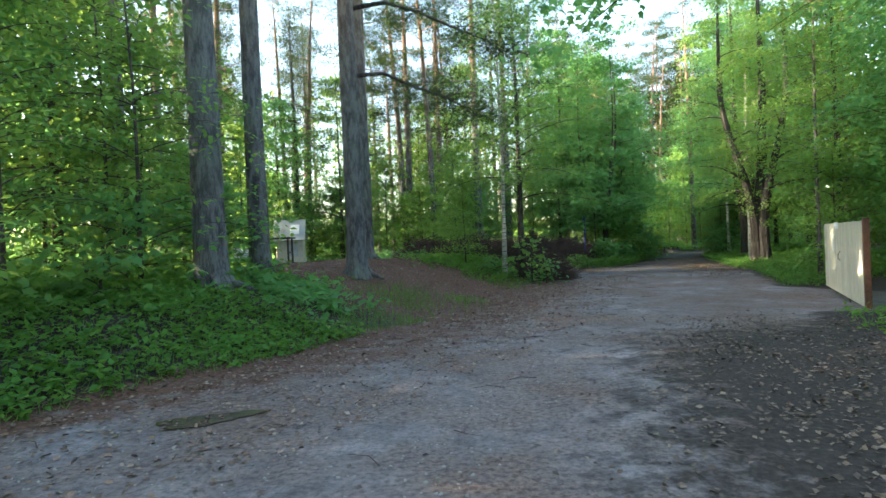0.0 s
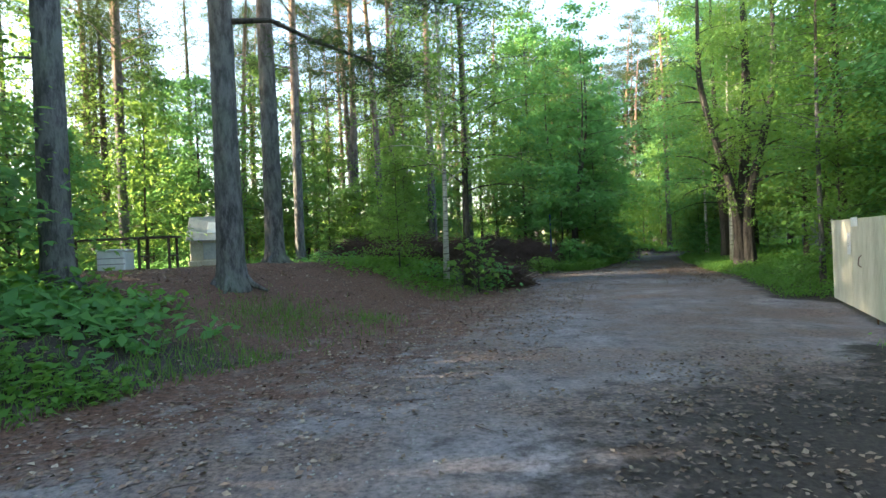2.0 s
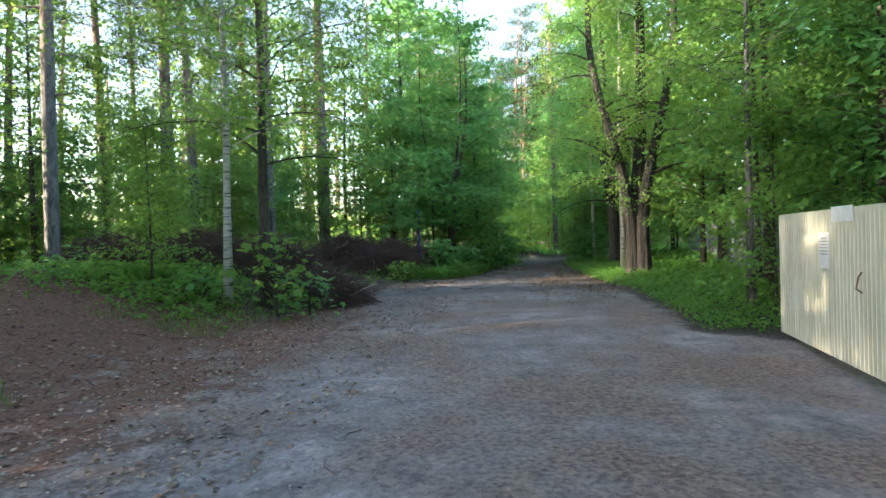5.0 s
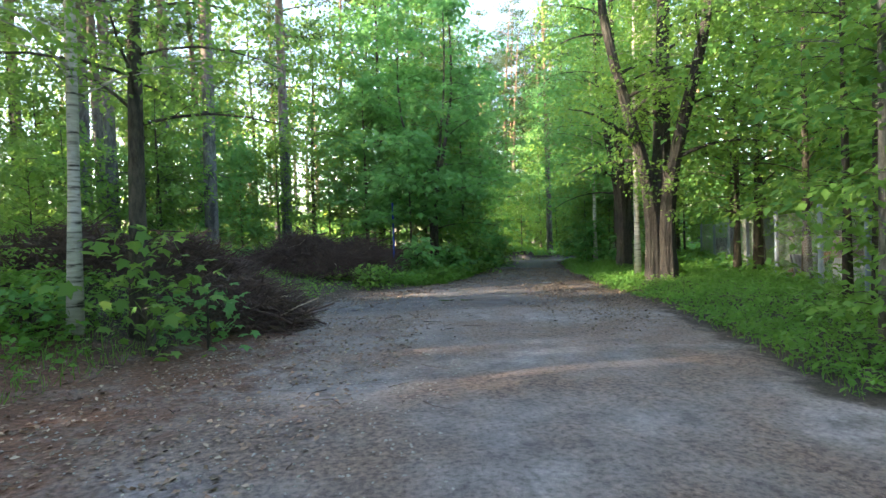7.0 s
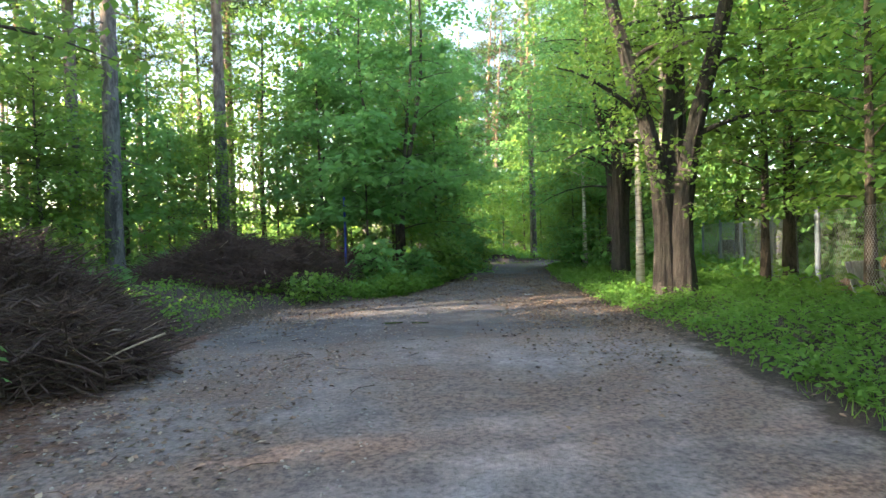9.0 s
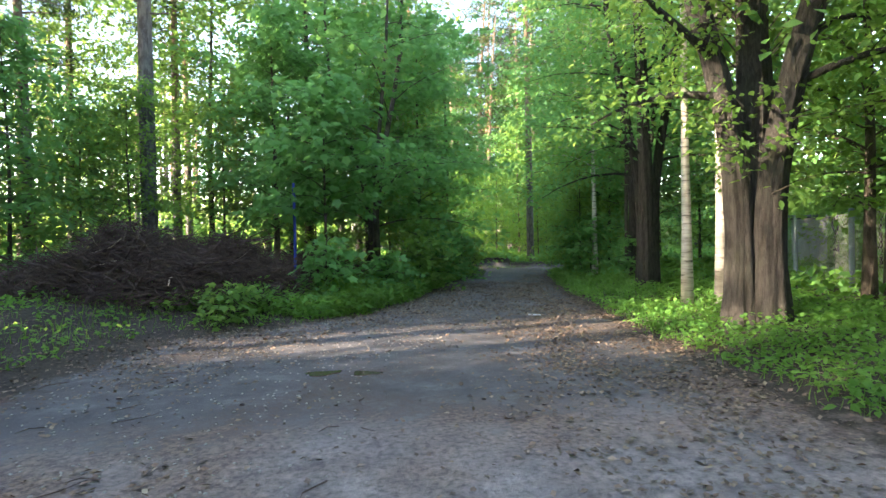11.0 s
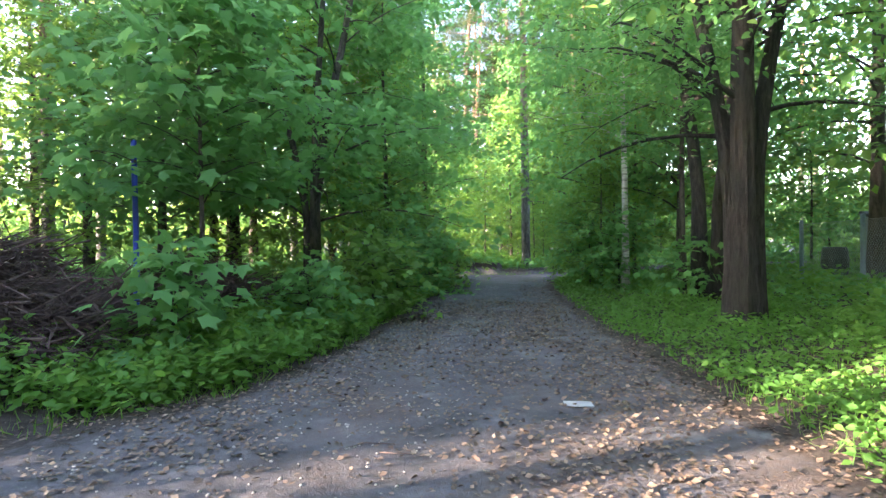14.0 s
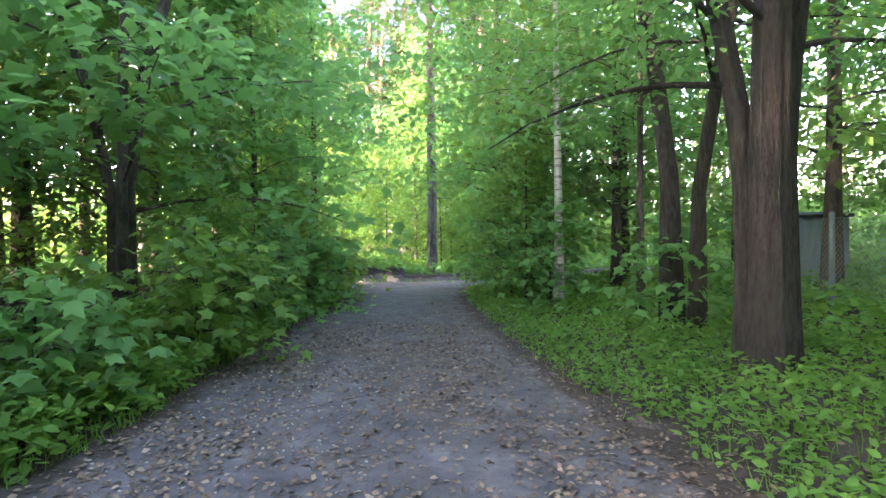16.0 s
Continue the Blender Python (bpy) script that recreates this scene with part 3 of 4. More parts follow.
    for i in range(46):
        an, z, ln = rr.uniform(0, 6.28), rr.uniform(1.6, 4.4), rr.uniform(0.4, 0.95)
        p = Vector((0.25 * math.cos(an), 0.25 * math.sin(an), z))
        q = p + Vector((math.cos(an) * ln, math.sin(an) * ln, rr.uniform(-0.3, 0.5)))
        shoots.tube([p, p.lerp(q, 0.5) + Vector((0, 0, 0.1)), q], [0.012, 0.008, 0.003], 4)
        tips += [np.array(p.lerp(q, u)) + rng.normal(0, 0.11, (10, 3)) for u in (0.45, 0.7, 0.95)]
    tagged(part("shoot", shoots, M_BARK, old), kind="stuff")
    part("shoot_leaves", scatter_mesh("shoot_leaves", OVAL, np.concatenate(tips), 0.1, -0.4, rng, M_LINDEN, None, 0.5, 0.4), M_LINDEN, old)
    put(broadleaf("old_maple", "old maple with dark flaking bark beside the track", 16, 0.165, 0.18, 3.2, 16000, 0.11, M_OLD, M_LEAF, 32, OVAL, forks=3, shape=0.45, stool=0.16), 13.27, 30.04, 200)
    put(broadleaf("old_maple", "dark old maple further along the track", 16, 0.13, 0.2, 3.0, 14000, 0.12, M_OLD, M_LEAF, 33, OVAL, forks=2, shape=0.45, stool=0.3), 14.1, 31.9, 60)
    put(broadleaf("birch_tree", "slender sunlit birch among ferns", 11, 0.085, 0.42, 1.7, 6500, 0.085, M_BIRCH, M_BIRCHLEAF, 34), 12.09, 26.89, 0)
    put(broadleaf("birch_tree", "pale birch with dark rings among ferns", 12, 0.1, 0.45, 1.8, 6500, 0.085, M_GREYSHADEBIRCH, M_BIRCHLEAF, 35), 12.65, 26.72, 0)
    put(broadleaf("birch_tree", "thin birch at the edge of the track", 11, 0.08, 0.3, 1.8, 8000, 0.09, M_BIRCH, M_LINDEN, 36), 14.55, 35.2, 0)
    put(broadleaf("young_tree", "thin bare-stemmed tree beside the old maples", 8, 0.06, 0.35, 1.6, 5000, 0.1, M_BARK, M_LEAF, 37), 14.38, 32.87, 0)
    put(broadleaf("young_tree", "thin pole-like tree beside the gate", 10, 0.06, 0.28, 2.3, 9000, 0.1, M_PINE, M_LINDEN, 38), 9.5, 16.85, 0)
    put(broadleaf("young_tree", "dark thin tree beside the fence", 12, 0.09, 0.3, 2.2, 5500, 0.1, M_BARK, M_LINDEN, 39), 10.9, 18.2, 0)
    put(broadleaf("young_tree", "slim tree beside the fence", 12, 0.06, 0.3, 2.0, 5000, 0.1, M_BARK, M_LINDEN, 40), 11.6, 19.4, 0)
    over = put(broadleaf("young_tree", "leafy tree with limbs over the track", 10, 0.13, 0.4, 3.6, 11000, 0.12, M_BARK, M_LEAF, 42), 7.4, 8.2, 60)
    back = over.matrix_basis.inverted()
    line = [Vector(p) for p in ((7.35, 8.25, 5.4), (5.6, 8.9, 6.3), (3.9, 9.5, 6.2), (2.6, 9.9, 5.7), (1.7, 10.2, 5.1))]
    bough = part("bough", Shape().tube([back @ p for p in line], [0.05, 0.04, 0.03, 0.02, 0.006], 7), M_BARK, over, "long limb reaching over the track", soft=True)
    tips = []
    for p in line[1:]:
        for k in range(6):
            c = p + Vector((rr.uniform(-0.8, 0.5), rr.uniform(-0.7, 0.7), rr.uniform(-0.5, 0.35)))
            tips.append(np.array(back @ c) + rng.normal(0, 1, (22, 3)) * np.array([0.26, 0.26, 0.1]))
    part("bough_leaves", scatter_mesh("bough_leaves", MAPLE, np.concatenate(tips), 0.14, -0.5, rng, M_LEAF, None, 0.5, 0.4), M_LEAF, bough)
    put(broadleaf("young_tree", "leafy tree overhanging the gate", 8.5, 0.1, 0.3, 2.7, 9000, 0.1, M_BARK, M_LEAF, 41), 9.3, 10.0, 0)
    # copies that fill the wood, some added only to keep low sun off the track
    sap = [put(broadleaf("sapling", "green leafy sapling in the undergrowth", 5.5, 0.04, 0.06, 1.6, 3600, 0.165, M_BARK, M_LEAF, 50, LEAF, shape=0.3, group="saplings of the wood"), -7.6, 29.5),
           put(broadleaf("sapling", "light green sapling in the undergrowth", 6.5, 0.045, 0.1, 1.6, 3700, 0.15, M_BARK, M_LINDEN, 51, shape=0.3, group="saplings of the wood"), -1.8, 29.2),
           put(broadleaf("sapling", "bushy green sapling in the undergrowth", 4.0, 0.03, 0.03, 1.5, 3400, 0.14, M_BARK, M_BIRCHLEAF, 52, shape=0.25, group="saplings of the wood"), -3.4, 27.2)]
    tall = [put(broadleaf("young_tree", "tall leafy tree of the wood", 12, 0.11, 0.15, 2.5, 6200, 0.18, M_BARK, M_LINDEN, 53, shape=0.3, group="trees of the wood"), 2.0, 38.5),
            put(broadleaf("young_tree", "tall leafy maple of the wood", 11, 0.12, 0.15, 2.6, 6200, 0.195, M_BARK, M_LEAF, 54, LEAF, shape=0.3, group="trees of the wood"), 17.0, 36.5)]
    # the first seven are added on the sun's side, to block and narrow its beams
    for x, y, s in [(-10.8, 23.2, 1.08), (-10.3, 2.9, 1.0), (-13.5, 2.4, 1.1), (-10.8, 3.9, 1.0), (-10.8, 14.1, 1.0), (-13.5, 14.1, 1.1), (-15.2, 13.2, 1.2), (-12.5, 19.4, 1.0), (-16, 20.2, 1.1), (-11, 27.4, 0.9), (-8, 28.8, 0.8), (-15.5, 25.6, 0.8), (-8.2, 8.6, 1.0), (-7.0, 10.6, 0.8), (-9.5, 11, 1.1), (-8.8, 3.2, 1.2), (-11, 6, 1.2), (-10.6, 18.6, 0.8),
                    (-12, 21, 1.1), (-14.5, 18, 1.1), (-14, 29.0, 1.1), (-11.6, 28, 1.0), (-9.6, 29.5, 0.9), (-5.8, 30.5, 1.0), (-6.6, 27.5, 0.7), (-4.2, 27.8, 0.9),
                    (-2.0, 29.6, 1.0), (-1.0, 32.2, 1.1), 
                    (-3.6, 34.8, 1.2), (-0.8, 36.0, 1.2), (5.5, 37, 1.1), (7.2, 37.6, 1.0), (8.2, 39.5, 0.9), (9.8, 42.2, 1.0), (10.6, 44, 0.9), (-8, 36, 1.2), (-12, 36, 1.2),
                    (-16, 32, 1.2), (-1.6, 22.2, 0.55), (-0.9, 19.2, 0.5), (8.6, 35.2, 0.55), (9.9, 38.3, 0.6), (11.0, 41.5, 0.6)]:
        again(rr.choice(sap), x, y, rr.uniform(0, 360), s)
    for x, y, s in [(9.9, 16.8, 0.9), (12.0, 17.2, 1.1), (13.2, 19.0, 1.0), (14.8, 18.5, 1.2), (16.2, 21.5, 1.2), (17.8, 24.5, 1.2), (19.5, 27.0, 1.2), (20.5, 30.5, 1.1),
                    (14.7, 36.6, 0.7), (15.4, 38.2, 0.8), (16.2, 40.2, 0.8), (16.8, 38.4, 1.1), (18.5, 41.5, 1.0),
                    (11.5, 8.3, 1.0), (9.0, 7.6, 0.9), (13.0, 10.2, 1.1), (22, 40, 1.2), (26.5, 31, 1.4), (29, 35, 1.5), (31, 40, 1.5), (28, 42, 1.4), (25.5, 40.5, 1.2), (33, 30, 1.5), (28.5, 27, 1.4), (1.0, 33.6, 0.8), (2.8, 36.2, 0.9), (-0.6, 34.8, 0.9), (-3, 31.5, 0.9), (25, 34, 1.2), (24, 28, 1.3), (22, 23, 1.3), (20, 19, 1.3)]:
        again(rr.choice(sap), x, y, rr.uniform(0, 360), s)
    # (-12, 2.2), (-14.5, 1.2), (-16.5, 16), (-22, 15.2): unseen, added to block the sun
    for x, y, s in [(13.8, 22.6, 0.8), (16.5, 19.0, 1.0), (19.5, 23.0, 1.1), (22, 27, 1.1), (19.0, 38.5, 1.1), (23.5, 43.0, 1.1), (27, 38, 1.2), (31.5, 34.5, 1.3), (30, 30.5, 1.3), (34, 38, 1.4),
                    (-10.5, 26.8, 0.8), (-15, 30, 1.0), (-7.5, 32.5, 0.8), (-2.5, 39.0, 0.9), (4.5, 40.5, 0.95), (7.2, 42.5, 1.0), (9.2, 46.5, 1.0), (12.6, 50.5, 0.8),
                    (8.0, 44.5, 1.35), (5.2, 39.4, 1.4), (-1.6, 44, 1.3), (10.9, 47.5, 1.1), (5.0, 46, 1.4), (15.2, 25.8, 1.15), (17.2, 40.4, 1.3), (-8.6, 10.3, 0.85), (-12, 2.2, 1.1), (-14.5, 1.2, 1.3), (-16.5, 16, 1.2), (-22, 15.2, 1.3), (-13.2, 17.6, 0.9), (-7.6, 27.8, 0.85), (-17, 27, 1.1), (-9.8, 2.0, 0.9), (-13, -2, 1.1), (-12, -7, 1.1), (-17, 0, 1.2), (-17, 11, 1.2), (-20, 5, 1.2), (-19.5, 17, 1.2), (-23, 10, 1.3), (-22, -4, 1.3), (-24, 19, 1.2), (-10, -3, 1.0), (14.2, 25.4, 0.8), (-13.4, 29.5, 0.9), (-4.6, 36.4, 0.9), (11.6, 16.4, 0.8), (8.0, -2, 1.0), (6.5, -8, 1.1), (-4, -13, 1.2), (-9, -12, 1.2), (2, -18, 1.3), (-12.5, 12.5, 1.0), (11.2, 13.2, 0.9), (13.5, 15.8, 1.0), (10.5, 4.5, 1.0), (17.5, 14.5, 1.1), (-16, 6, 1.1)]:
        again(rr.choice(tall), x, y, rr.uniform(0, 360), s)
    for x, y, s in [(17.4, 42.8, 1.5), (20.5, 34, 1.5), (23.5, 31.5, 1.6), (27, 34, 1.6),
                    (12.5, 11.2, 1.2), (10.8, 7.0, 1.2), (12.0, 47.0, 1.2), (29, 24, 1.6), (26, 20, 1.6), (21, 58, 1.3), (26, 66, 1.5), (31, 72, 1.6), (24, 71, 1.5), (17, 68, 1.5)]:
        again(rr.choice(tall), x, y, rr.uniform(0, 360), s)
    thin = put(broadleaf("sapling", "sparse light green sapling beside the pines", 6.0, 0.03, 0.1, 1.5, 1500, 0.12, M_BARK, M_BIRCHLEAF, 57, OVAL, shape=0.3, group="saplings of the wood"), -5.3, 7.9)
    for x, y, s in [(-6.3, 6.6, 0.9), (-5.6, 10.2, 0.8), (-6.9, 9.4, 1.1), (-7.8, 7.6, 1.2)]:
        again(thin, x, y, rr.uniform(0, 360), s)
    for x, y, s in [(18.5, 54, 1.5), (21.5, 57.5, 1.6), (16, 56.5, 1.5), (24, 58, 1.6), (19.6, 51.8, 1.1), (13.5, 52, 0.8), (16, 51, 0.9), (18.5, 50.5, 0.8), (21, 51, 0.9), (23.5, 50, 0.9), (26, 50.5, 1.0), (11, 53, 1.0), (15, 56, 1.1), (19.5, 55.5, 1.0), (22, 56.5, 1.1), (28, 54, 1.2), (30, 48, 1.1), (14.5, 60, 1.3), (18, 63, 1.4), (22, 65, 1.4), (26, 62, 1.3), (30, 62, 1.4), (17, 58, 1.1), (24.5, 59, 1.2), (28, 66, 1.4), (20.5, 61, 1.1)]:
        again(rr.choice(sap), x, y, rr.uniform(0, 360), s)


grow_trees()


def far_wood():
    """The closed wood all round, past the trees that can be told apart."""
    rng, rr = np.random.default_rng(77), random.Random(77)
    trunks, cs = Shape(), []
    for i in range(520):
        an, d = rr.uniform(0, 6.283), rr.uniform(42, 85)
        x, y = 6 + d * math.cos(an), 22 + d * math.sin(an)
        if 10 < x < 32 and 44 < y < 76 or (math.cos(an - 3.14) > 0.75 and rr.random() < 0.5):
            continue
        if x < -28 and 10 < y < 25:
            continue
        h = rr.uniform(13, 22)
        trunks.tube([(x, y, -0.2), (x, y, h * 0.5), (x + rr.uniform(-0.4, 0.4), y, h)], [0.2, 0.15, 0.03], 5)
        m = 150
        low = rng.normal(0, 1, (m, 3)) * np.array([2.2, 2.2, 2.2]) + np.array([x, y, 2.6])
        high = rng.normal(0, 1, (m // 2, 3)) * np.array([1.3, 1.3, 2.0]) + np.array([x, y, h * 0.82])
        cs += [low, high]
    for i in range(620):
        an, d = rr.uniform(0, 6.283), rr.uniform(33, 52)
        x, y = 6 + d * math.cos(an), 22 + d * math.sin(an)
        if 8 < x < 34 and y > 40:
            continue
        cs.append(rng.normal(0, 1, (110, 3)) * np.array([1.5, 1.5, 1.05]) + np.array([x, y, 1.7]))
    wood = tagged(new("far_woods"), "dense distant wood of pines and broadleaved trees", "woods", kind="stuff")
    part("trunks", trunks, M_PINE, wood)
    c = np.concatenate(cs)
    part("foliage", scatter_mesh("foliage", LEAF, c[c[:, 2] > 0.05], 0.62, -0.3, rng, M_LINDEN, None, 0.8, 0.6), M_LINDEN, wood)


far_wood()

# ---- undergrowth ----


def strip_points(n, line, lo, hi, y0, y1, rng, side):
    """Points off the road, between two distances from one of its edges."""
    xs = [p[0] for p in line if y0 - 6 < p[1] < y1 + 6]
    x = rng.uniform(min(xs) - hi, max(xs) + hi, n * 12)
    y = rng.uniform(y0, y1, n * 12)
    p = np.column_stack([x, y])
    d = away(p, line)
    other = away(p, RIGHT if line is LEFT else LEFT)
    keep = (d > lo) & (d < hi) & (d < other) & (inside(p, ROAD) == (side == "road"))
    return p[keep][:n]


def ragged(p, spread, rng):
    """The same points moved about, so that their patch has no straight edge."""
    return p + rng.normal(0, spread, p.shape)


def herbs(name, label, p, leaf, tall, mat, rng, template=LEAF, per=9, pitch=0.1):
    """Leafy plants: each point a stem with leaves up it, nodding outwards."""
    p = p[np.hypot((p[:, 0] + 8) / 4.5, (p[:, 1] - 19) / 6.0) > 1]
    n = len(p)
    z = height(p[:, 0], p[:, 1])
    patch = 0.55 + 0.45 * wave(p[:, 0] * 1.3, p[:, 1] * 1.3)
    top = tall * rng.uniform(0.35, 1.1, n) * (0.55 + 0.6 * patch)
    cs = []
    for k in range(per):
        u = (k + 0.6) / per
        off = rng.normal(0, 0.05 + 0.1 * u, (n, 2))
        cs.append(np.column_stack([p + off, z + top * u]))
    c = np.concatenate(cs)
    ob = tagged(new(name), label, "plants", kind="stuff")
    part("leaves", scatter_mesh("leaves", template, c, leaf, pitch, rng, mat, None, 0.5, 0.4), mat, ob)
    return ob


def undergrowth():
    rng = np.random.default_rng(8)
    green = "fresh green herbs and ferns along the track"
    herbs("undergrowth", green, strip_points(11500, RIGHT, 0.15, 3.6, 15.5, 43, rng, "off"), 0.075, 0.27, M_HERB, rng, OVAL)
    herbs("undergrowth", "green undergrowth inside the fence", strip_points(4500, RIGHT, 3.2, 13, 14, 42, rng, "off"), 0.17, 0.5, M_HERB, rng, per=7)
    herbs("undergrowth", green, strip_points(4200, LEFT, 0.1, 1.8, 28.5, 44, rng, "off"), 0.1, 0.45, M_HERB, rng, OVAL, per=9)
    herbs("undergrowth", "tangled green plants below the birch", ragged(strip_points(650, LEFT, 1.6, 4.0, 18.2, 20.6, rng, "off"), 0.45, rng), 0.1, 0.24, M_HERB, rng)
    herbs("undergrowth", "low green plants under the wood", strip_points(5200, LEFT, 4.2, 17, 20.5, 46, rng, "off"), 0.2, 0.55, M_LEAF, rng, per=6)
    herbs("undergrowth", "low green plants under the pines", strip_points(2600, LEFT, 2.6, 9, 0, 11.5, rng, "off"), 0.15, 0.42, M_HERB, rng, per=7)
    herbs("undergrowth", "low green weeds on the bank", strip_points(3600, LEFT, 0.35, 3.0, -3, 8.6, rng, "off"), 0.1, 0.2, M_HERB, rng, per=6)
    herbs("undergrowth", "dark broad-leaved plants at the foot of the pines", np.column_stack([rng.normal(-3.9, 0.7, 160), rng.normal(9.9, 0.6, 160)]), 0.2, 0.3, M_LEAF, rng, per=6)
    herbs("undergrowth", "green plants beyond the end of the track", np.column_stack([rng.uniform(8, 32, 3000), rng.uniform(46.5, 58, 3000)]), 0.22, 0.5, M_HERB, rng, per=6)
    herbs("undergrowth", "green plants on the grassy corner", strip_points(700, RIGHT, 0.05, 2.2, 3, 10, rng, "off"), 0.1, 0.22, M_HERB, rng, per=6)
    wide = np.column_stack([rng.uniform(-26, 34, 16000), rng.uniform(-12, 62, 16000)])
    keep = ~inside(wide, ROAD) & (np.minimum(away(wide, LEFT), away(wide, RIGHT)) > 3.5) & (np.hypot((wide[:, 0] + 4) / 7, (wide[:, 1] - 16) / 5.5) > 1)
    herbs("undergrowth", "low green plants all over the forest floor", wide[keep], 0.24, 0.4, M_LEAF, rng, per=4)
    herbs("undergrowth", "sparse weeds between the brush heaps", strip_points(320, LEFT, 0.3, 3.2, 22.5, 29, rng, "off"), 0.09, 0.22, M_HERB, rng, per=6)
    # grass
    q = [strip_points(26000, LEFT, 0.3, 4.5, -4, 10.4, rng, "off"), strip_points(5000, RIGHT, 0.0, 3.0, 0, 10.2, rng, "off"),
         strip_points(1400, LEFT, 0.5, 2.2, 17, 21, rng, "off"), strip_points(1200, LEFT, 0.4, 2.6, 23, 29, rng, "off"), strip_points(9000, RIGHT, 0.0, 1.6, 15.5, 43, rng, "off"),
         strip_points(7000, LEFT, 0.0, 1.0, 28, 44, rng, "off"),
         np.column_stack([rng.normal(-2.0, 0.7, 1500), rng.normal(12.3, 0.8, 1500)]), np.column_stack([rng.normal(-0.75, 0.3, 500), rng.normal(13.4, 0.35, 500)]),
         np.column_stack([rng.uniform(9, 30, 9000), rng.uniform(45.4, 50, 9000)])]
    p = np.concatenate(q)
    p = p[rng.random(len(p)) < 0.45 + 0.6 * (wave(p[:, 0] * 0.9, p[:, 1] * 0.8) > -0.25)]
    c = np.column_stack([p, height(p[:, 0], p[:, 1]) - 0.01])
    ob = tagged(new("grass"), "soft green grass on the banks", "grass", kind="stuff")
    part("blades", scatter_mesh("blades", BLADE, c, 0.16, 0.95, rng, M_GRASS, None, 0.5, 0.4), M_GRASS, ob)
    # dry leaves, needles, grit and twigs
    r1 = ragged(strip_points(14000, RIGHT, 0.0, 2.9, -3, 9.6, rng, "road"), 0.5, rng)
    r2 = ragged(strip_points(23000, RIGHT, 0.0, 1.9, 18, 36, rng, "road"), 0.55, rng)
    r3 = ragged(strip_points(11000, LEFT, 0.0, 1.6, 24, 36, rng, "road"), 0.45, rng)
    r4 = np.column_stack([rng.uniform(2.5, 11.5, 9000), rng.uniform(19, 35, 9000)])
    r5 = strip_points(700, LEFT, 0.0, 9, -2, 22, rng, "road")
    r6 = strip_points(900, RIGHT, -0.1, 1.5, 20, 36, rng, "off")
    r7 = strip_points(2500, RIGHT, 0.0, 1.0, 36, 42, rng, "road")
    r8 = strip_points(4200, LEFT, 0.0, 3.2, 22, 29.5, rng, "off")
    p = np.concatenate([r8, r1, r2, r3, r4[inside(r4, ROAD)], r5, r6, r7])
    clump = wave(p[:, 0] * 1.9, p[:, 1] * 1.4) + rng.normal(0, 0.7, len(p))
    p = p[(clump > -0.35) & ((p[:, 1] < 14) | (rng.random(len(p)) < smooth((p[:, 1] - 18) / 7) + 0.06))]
    c = np.column_stack([p, height(p[:, 0], p[:, 1]) + 0.012])
    ob = tagged(new("leaf_litter"), "dry brown leaves strewn over the gravel", "leaves", kind="stuff")
    part("leaves", scatter_mesh("leaves", LEAF, c, 0.05, 0.05, rng, M_LITTER, None, 0.35, 0.22), M_LITTER, ob)
    p = np.concatenate([strip_points(12000, LEFT, 0.0, 6.5, 3, 20, rng, "off"), strip_points(6000, LEFT, 0.0, 2.6, 2, 22, rng, "road")])
    c = np.column_stack([p, height(p[:, 0], p[:, 1]) + 0.012])
    ob = tagged(new("needle_litter"), "red-brown needles and bark flakes on the bank", "needles", kind="stuff")
    part("needles", scatter_mesh("needles", LEAF, c, 0.055, 0.05, rng, M_DEADNEEDLE, None, 0.3, 0.25), M_DEADNEEDLE, ob)
    rr, twigs = random.Random(3), Shape()
    for x, y in np.concatenate([strip_points(170, LEFT, 0.0, 9, 0, 34, rng, "road"), strip_points(160, LEFT, 0.0, 5, 6, 19, rng, "off")]):
        an, ln = rr.uniform(0, 6.3), rr.uniform(0.08, 0.4)
        z = hz(x, y) + 0.012
        d = Vector((math.cos(an), math.sin(an), 0)) * ln
        m = Vector((x, y, z))
        twigs.tube([m, m + d * 0.5 + Vector((d.y * 0.15, -d.x * 0.15, 0.01)), m + d], [0.005, 0.004, 0.002], 4)
    ob = tagged(new("fallen_twigs"), "short dead twigs lying on the track", "twigs", kind="stuff")
    part("twig", twigs, M_TWIG, ob)
    # grit and stones
    bm = bmesh.new()
    bmesh.ops.create_icosphere(bm, subdivisions=1, radius=1)
    base = np.array([v.co[:] for v in bm.verts])
    faces = [tuple(v.index for v in f.verts) for f in bm.faces]
    bm.free()
    p = strip_points(5200, LEFT, 0.1, 9, 0, 40, rng, "road")
    c = np.column_stack([p, height(p[:, 0], p[:, 1]) + 0.001])
    ob = tagged(new("gravel_stones"), "small pale stones in the gravel", "stones", kind="stuff")
    part("stone", scatter_mesh("stone", (base * np.array([1, 0.8, 0.5]), faces), c, 0.014, 0, rng, M_STONE, None, 0.3, 0.2), M_STONE, ob)


M_STONE = surface("pale stone", (0.16, 0.15, 0.14), (0.36, 0.34, 0.31), 9.0, 0.85, depth=0.003)
undergrowth()


def shrub(x, y, h, reach, leaves, size, seed, mat=None, template=MAPLE):
    put(broadleaf("shrub", "low green leafy shrub at the edge of the wood", h, 0.018, 0.02, reach, leaves, size, M_BARK, mat or M_LEAF, seed, template, shape=0.2, group="shrubs"), x, y, seed * 50)


